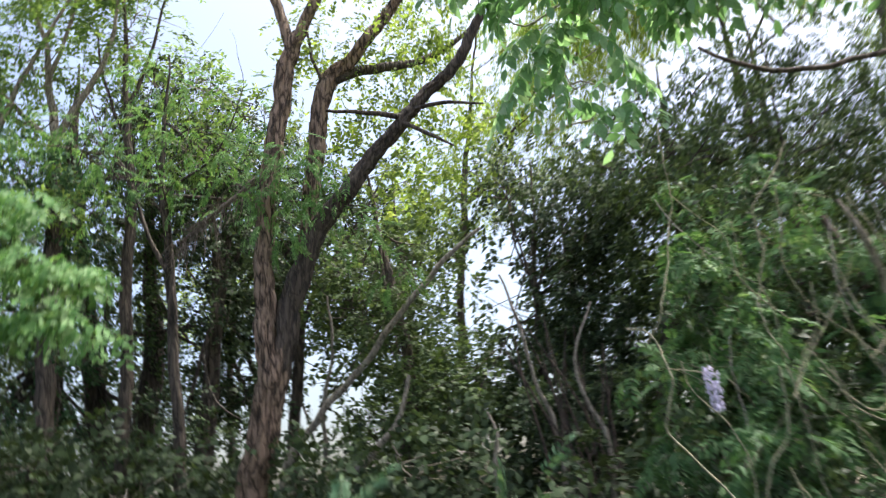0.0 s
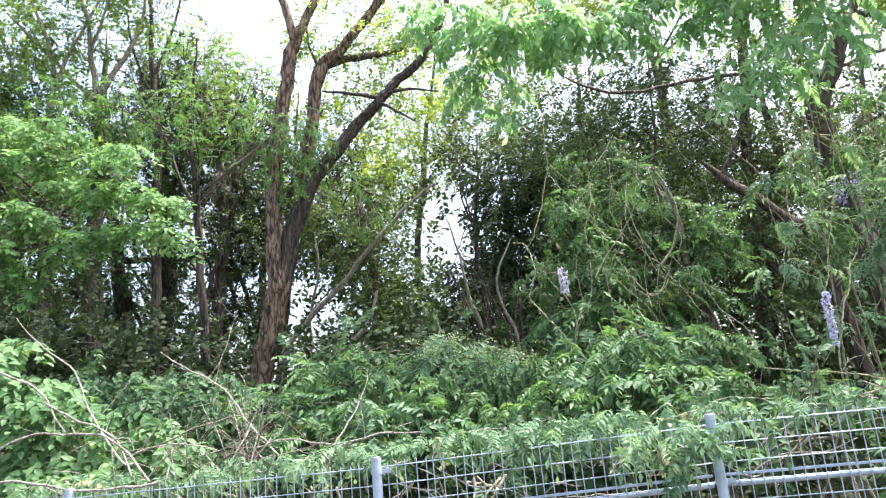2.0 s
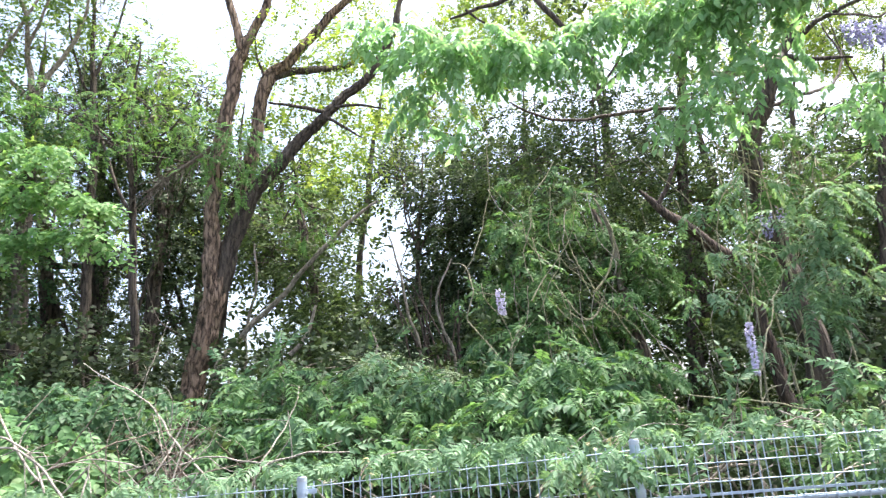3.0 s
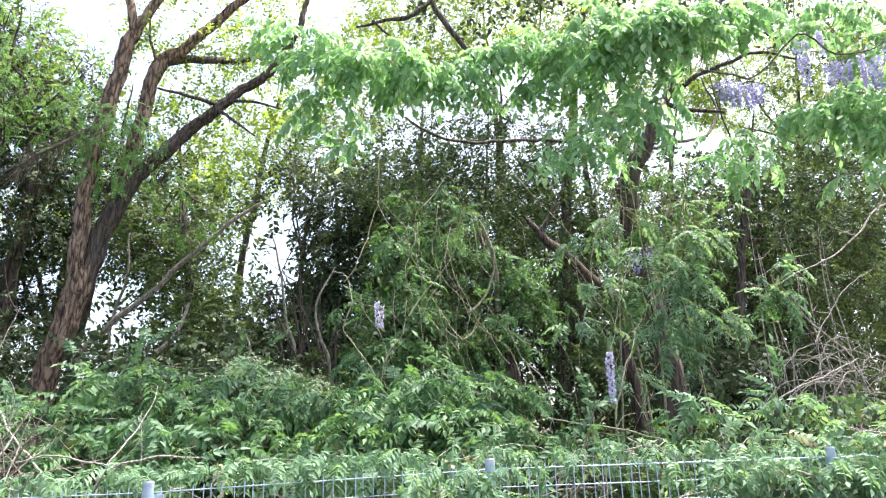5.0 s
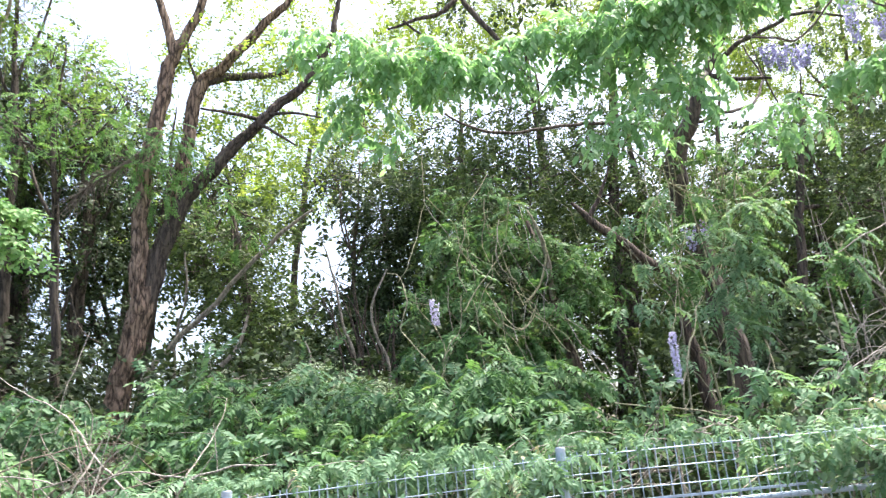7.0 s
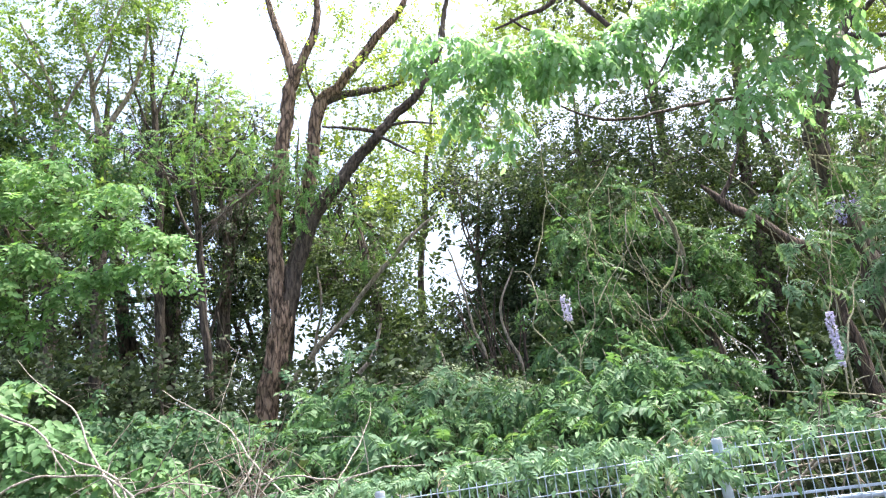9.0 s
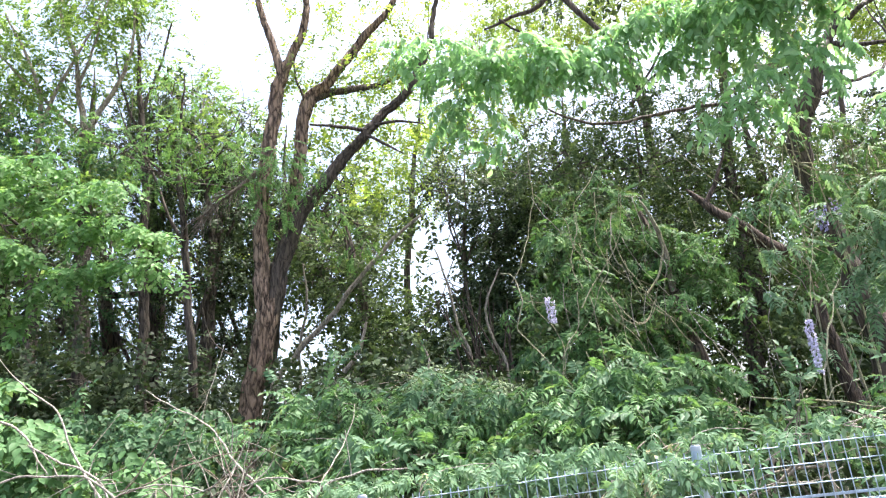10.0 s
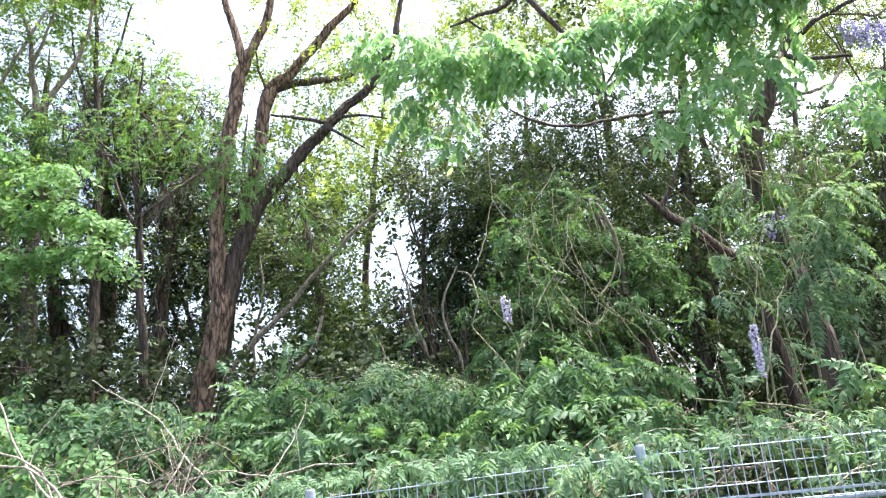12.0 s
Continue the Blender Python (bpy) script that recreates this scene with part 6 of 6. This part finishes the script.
# ---- dead branches ----
def dead_branch(path, seed, label="bare dry grey-brown branch arching over the fence", twigs=3, material=TWIG):
    ob = thing("dead_branch", path[0][:3], label, "branch", "dry branches along the fence")
    path = [(*p[:3], p[3] * 0.68) for p in path]
    stem(ob, path, material, "stem", 7, 0.06, seed, 0.012)
    rng = np.random.default_rng(seed)
    for i in range(twigs):
        a = np.array(path[int(rng.integers(1, len(path)))])
        d = rng.normal(size=3) * np.array((1, 0.4, 0.8)); d /= np.linalg.norm(d)
        q = a[:3] + d * rng.uniform(0.15, 0.4)
        stem(ob, [(*a[:3], a[3] * 0.6), (*((a[:3] + q) / 2 + rng.normal(size=3) * 0.03), a[3] * 0.45), (*q, 0.002)], material, "twig", 5, 0.08, seed + i, 0.006)


DEAD = [
    [(-3.53, 5.4, 2.66, 0.012), (-3.3, 5.4, 2.4, 0.014), (-3.04, 5.4, 2.27, 0.013), (-2.81, 5.3, 2.08, 0.011), (-2.66, 5.3, 1.87, 0.007)],
    [(-3.17, 5.5, 2.76, 0.004), (-2.98, 5.5, 2.55, 0.007), (-2.71, 5.4, 2.33, 0.009), (-2.53, 5.3, 2.08, 0.011), (-2.34, 5.2, 1.82, 0.012), (-2.15, 5.1, 1.6, 0.012)],
    [(-3.28, 5.2, 1.63, 0.01), (-3.06, 5.2, 1.79, 0.011), (-2.83, 5.2, 1.87, 0.011), (-2.55, 5.2, 1.85, 0.011), (-2.27, 5.1, 1.78, 0.011), (-2.09, 5, 1.66, 0.012), (-1.92, 4.9, 1.48, 0.012)],
    [(-2.81, 5.3, 2.08, 0.009), (-2.56, 5.2, 1.96, 0.01), (-2.25, 5.1, 1.77, 0.011), (-2.06, 5, 1.52, 0.01)],
    [(-2, 5.1, 1.51, 0.008), (-1.85, 5.1, 1.66, 0.009), (-1.86, 5.1, 1.67, 0.009), (-1.86, 5, 1.46, 0.01)],
    [(-2.15, 5.1, 1.64, 0.006), (-2, 5.1, 1.7, 0.007), (-1.77, 5.1, 1.71, 0.007), (-1.51, 5.1, 1.65, 0.006)],
    [(-2.42, 6.4, 2.55, 0.005), (-2.09, 6.3, 2.34, 0.008), (-1.82, 6.2, 2.14, 0.01), (-1.59, 6, 1.9, 0.012), (-1.36, 5.8, 1.68, 0.012), (-1.14, 5.5, 1.42, 0.01)],
    [(-1.91, 7, 2.99, 0.003), (-1.97, 6.9, 2.68, 0.005), (-2.05, 6.8, 2.31, 0.006), (-2.07, 6.7, 2.1, 0.006)],
    [(-0.85, 4.95, 1.34, 0.009), (-0.73, 5, 1.58, 0.011), (-0.54, 5, 1.62, 0.011), (-0.36, 5, 1.63, 0.01), (-0.13, 5, 1.63, 0.006)],
    [(-1.35, 5.4, 1.64, 0.008), (-1.13, 5.3, 1.67, 0.008), (-0.84, 5.2, 1.61, 0.009), (-0.48, 5, 1.53, 0.007), (-0.33, 4.9, 1.45, 0.005)],
    [(-1.56, 5.4, 1.5, 0.009), (-1.44, 5.6, 1.83, 0.008), (-1.39, 5.6, 1.97, 0.004)],
    [(-0.85, 5.2, 1.33, 0.008), (-0.77, 5.3, 1.62, 0.008), (-0.63, 5.6, 1.9, 0.006), (-0.58, 5.8, 2.17, 0.003)],
    [(-3.11, 5, 1.55, 0.012), (-2.89, 5, 1.56, 0.012), (-2.6, 4.95, 1.51, 0.012), (-2.25, 4.9, 1.47, 0.012), (-1.83, 4.85, 1.47, 0.012)],
]
for i, path in enumerate(DEAD):
    dead_branch(path, 300 + 7 * i)
pile_rng = np.random.default_rng(9)
centre = np.array((-1.45, 5.6, 1.61))
for i in range(26):
    c = centre + pile_rng.normal(size=3) * np.array((0.2, 0.15, 0.12))
    a = pile_rng.uniform(0.2, 2.9)
    d = np.array((math.cos(a), pile_rng.uniform(-0.4, 0.4), math.sin(a))) * pile_rng.uniform(0.2, 0.5)
    dead_branch([(*(c - d), 0.008), (*(c + pile_rng.normal(size=3) * 0.04), 0.007), (*(c + d), 0.003)], 420 + 5 * i, "bare dry stick in a heap of brush behind the fence", 1, TWIG if i % 3 == 0 else TWIG_DARK)
centre = np.array((6.02, 6.4, 2.3))
for i in range(30):
    c = centre + pile_rng.normal(size=3) * np.array((0.35, 0.2, 0.2))
    w, tall = pile_rng.uniform(0.2, 0.55) * pile_rng.choice((-1, 1)), pile_rng.uniform(0.1, 0.4)
    dead_branch([(c[0] - w, c[1], c[2] - tall, 0.009), (c[0] - w * 0.7, c[1] + pile_rng.uniform(-0.1, 0.1), c[2] - tall * 0.2, 0.009), (c[0] - w * 0.1, c[1], c[2] + tall * 0.3, 0.008), (c[0] + w * 0.6, c[1] + pile_rng.uniform(-0.1, 0.1), c[2] + tall * 0.1, 0.006), (c[0] + w, c[1], c[2] - tall * pile_rng.uniform(0.2, 1.1), 0.003)], 620 + 5 * i, "bare dry twig in a grey tangle beside the vines", 2)
RIGHT_BRANCHES = [
    [(7.76, 6.6, 4.6, 0.02), (7.09, 6.6, 4.25, 0.018), (6.71, 6.6, 3.92, 0.016), (6.27, 6.6, 3.61, 0.013), (5.87, 6.6, 3.47, 0.011), (5.52, 6.6, 3.3, 0.007)],
    [(5.63, 6.5, 3.18, 0.009), (5.76, 6.5, 2.97, 0.012), (5.93, 6.5, 2.79, 0.014), (6.23, 6.5, 2.55, 0.013), (6.32, 6.4, 2.13, 0.012)],
    [(4.59, 6, 2.24, 0.004), (4.75, 6, 2.29, 0.006), (4.88, 6, 2.18, 0.007), (4.7, 5.9, 1.94, 0.008)],
    [(4.47, 6, 1.88, 0.01), (5, 6.1, 2.06, 0.012), (5.57, 6.2, 2.28, 0.012), (6.17, 6.3, 2.46, 0.01)],
    [(5.75, 6.4, 2.65, 0.008), (6.23, 6.5, 3.17, 0.007), (6.85, 6.6, 3.53, 0.005)],
]
centre = np.array((7.48, 8.2, 4.14))
for n in range(2):
    bush = plant("bare_shrub", (centre[0] - 0.6 + 0.6 * n, 8.2, 0), "thin bare twiggy shrub among the shaded trees", "shrub", "bare shrubs")
    foot = np.array((bush.location.x, 8.2, ground_height(bush.location.x, 8.2) - 0.05))
    for i in range(4):
        top = centre + np.array((-0.6 + 0.6 * n + pile_rng.uniform(-0.6, 0.6), pile_rng.uniform(-0.3, 0.3), pile_rng.uniform(-0.1, 0.7)))
        mid = foot * 0.5 + top * 0.5 + pile_rng.normal(size=3) * 0.12
        h = Heap()
        tube(h, [(*foot, 0.014), (*mid, 0.010), (*(mid * 0.4 + top * 0.6 + pile_rng.normal(size=3) * 0.06), 0.007), (*top, 0.003)], 5, 0.1)
        for q in range(5):
            a = mid + (top - mid) * pile_rng.uniform(0.0, 0.9)
            d = np.array((pile_rng.uniform(-1, 1), pile_rng.uniform(-0.3, 0.3), pile_rng.uniform(0.1, 1.0))) * pile_rng.uniform(0.2, 0.45)
            tube(h, [(*a, 0.005), (*(a + d * 0.5 + pile_rng.normal(size=3) * 0.03), 0.004), (*(a + d), 0.002)], 4, 0.1)
        h.build("cane", TWIG, bush, origin=bush.location)
for i, path in enumerate(RIGHT_BRANCHES):
    dead_branch(path, 800 + 6 * i, "bare grey branch reaching out of the vines", 3)

# ---- vine on the fence ----
vine = thing("fence_vine", (float(POST0[0]), float(POST0[1]), 0), "climbing vine with light green compound leaves over the fence top", "vine")
vr = np.random.default_rng(41)


def fence_at(k, out, z):
    p = post_place(k)
    nrm = np.array((STEP[1], -STEP[0])) / np.linalg.norm(STEP)
    top = np.interp(k, list(TOP), list(TOP.values()))
    return np.array((*(p + nrm * out), top + z))


h = Heap()
for i in range(52):
    k = vr.uniform(-1.2, 2.8)
    pts = []
    out, z = vr.uniform(-0.3, -0.04), vr.uniform(-0.5, 0.0)
    for j in range(7):
        pts.append((*fence_at(k, out, z), vr.uniform(0.0022, 0.0048)))
        k += vr.uniform(0.03, 0.12) * vr.choice((1, 1, -0.6)); out = np.clip(out + vr.uniform(-0.06, 0.06), -0.34, -0.04); z = np.clip(z + vr.uniform(-0.12, 0.14), -0.4, 0.08)
    tube(h, pts, 5, 0.04, vr, 0.01)
tagged(h.build("twining_stem", TWIG, vine, origin=vine.location), kind="stuff")

# compound leaves, each a piece of its own on shared blades
LEAF_MESHES = []
for mat, count in ((VINE_TOP, 6), (YELLOW, 3)):
    for v, q, t in PINNATE[:count]:
        ob = mesh_object("leaf", v, [q, t], mat, smooth=False)
        LEAF_MESHES.append(ob.data)
        bpy.data.objects.remove(ob)


def cover(k):
    """How thickly the vine lies along the fence, and how far it hangs down."""
    return np.interp(k, [-1.5, -0.7, -0.3, 0.1, 0.6, 0.85, 1.0, 1.15, 1.6, 2.0, 3.2], [0.1, 0.12, 0.18, 0.25, 0.4, 0.6, 0.4, 0.15, 0.25, 1.5, 1.9]), np.interp(k, [-1.5, 0.0, 0.7, 0.9, 1.0, 1.2, 1.5, 1.9, 3.2], [0.0, 0.0, 0.02, 0.35, 0.1, 0.0, 0.05, 0.4, 0.7])


placed, rest = 0, ([], [], [])
while placed < 1500:
    k = vr.uniform(-1.3, 3.2)
    amount, hang = cover(k)
    if vr.uniform(0, 2.2) > amount:
        continue
    z = vr.uniform(-hang, 0.11)
    out = vr.uniform(-0.34, -0.06) if z > -0.02 else vr.uniform(0.05, 0.16)
    p = fence_at(k, out, z)
    along = Vector((vr.normal() * 0.8, -0.5 + vr.normal() * 0.5, -0.45 + vr.normal() * 0.3))
    up = Vector((vr.normal() * 0.35, -0.75, 0.8 + vr.normal() * 0.3))
    if placed < 300:
        x = along.normalized(); y = up.cross(x).normalized(); zz = x.cross(y)
        ob = new("leaf", LEAF_MESHES[int(vr.integers(0, 6)) if vr.uniform() > 0.1 else int(vr.integers(6, 9))])
        ob.parent = vine
        s = vr.uniform(0.5, 0.92)
        m = Matrix((x, y, zz)).transposed().to_4x4()
        ob.matrix_basis = Matrix.Translation(Vector(p) - vine.location) @ m @ Matrix.Scale(s, 4)
    else:
        rest[0].append(p); rest[1].append(along[:]); rest[2].append(up[:])
    placed += 1
h = Heap()
place_sprigs(h, PINNATE, np.array(rest[0]), np.array(rest[1]), np.array(rest[2]), vr.uniform(0.5, 0.92, len(rest[0])), vr)
tagged(h.build("leaf_cover", VINE_TOP, vine, origin=vine.location, smooth=False), kind="stuff")
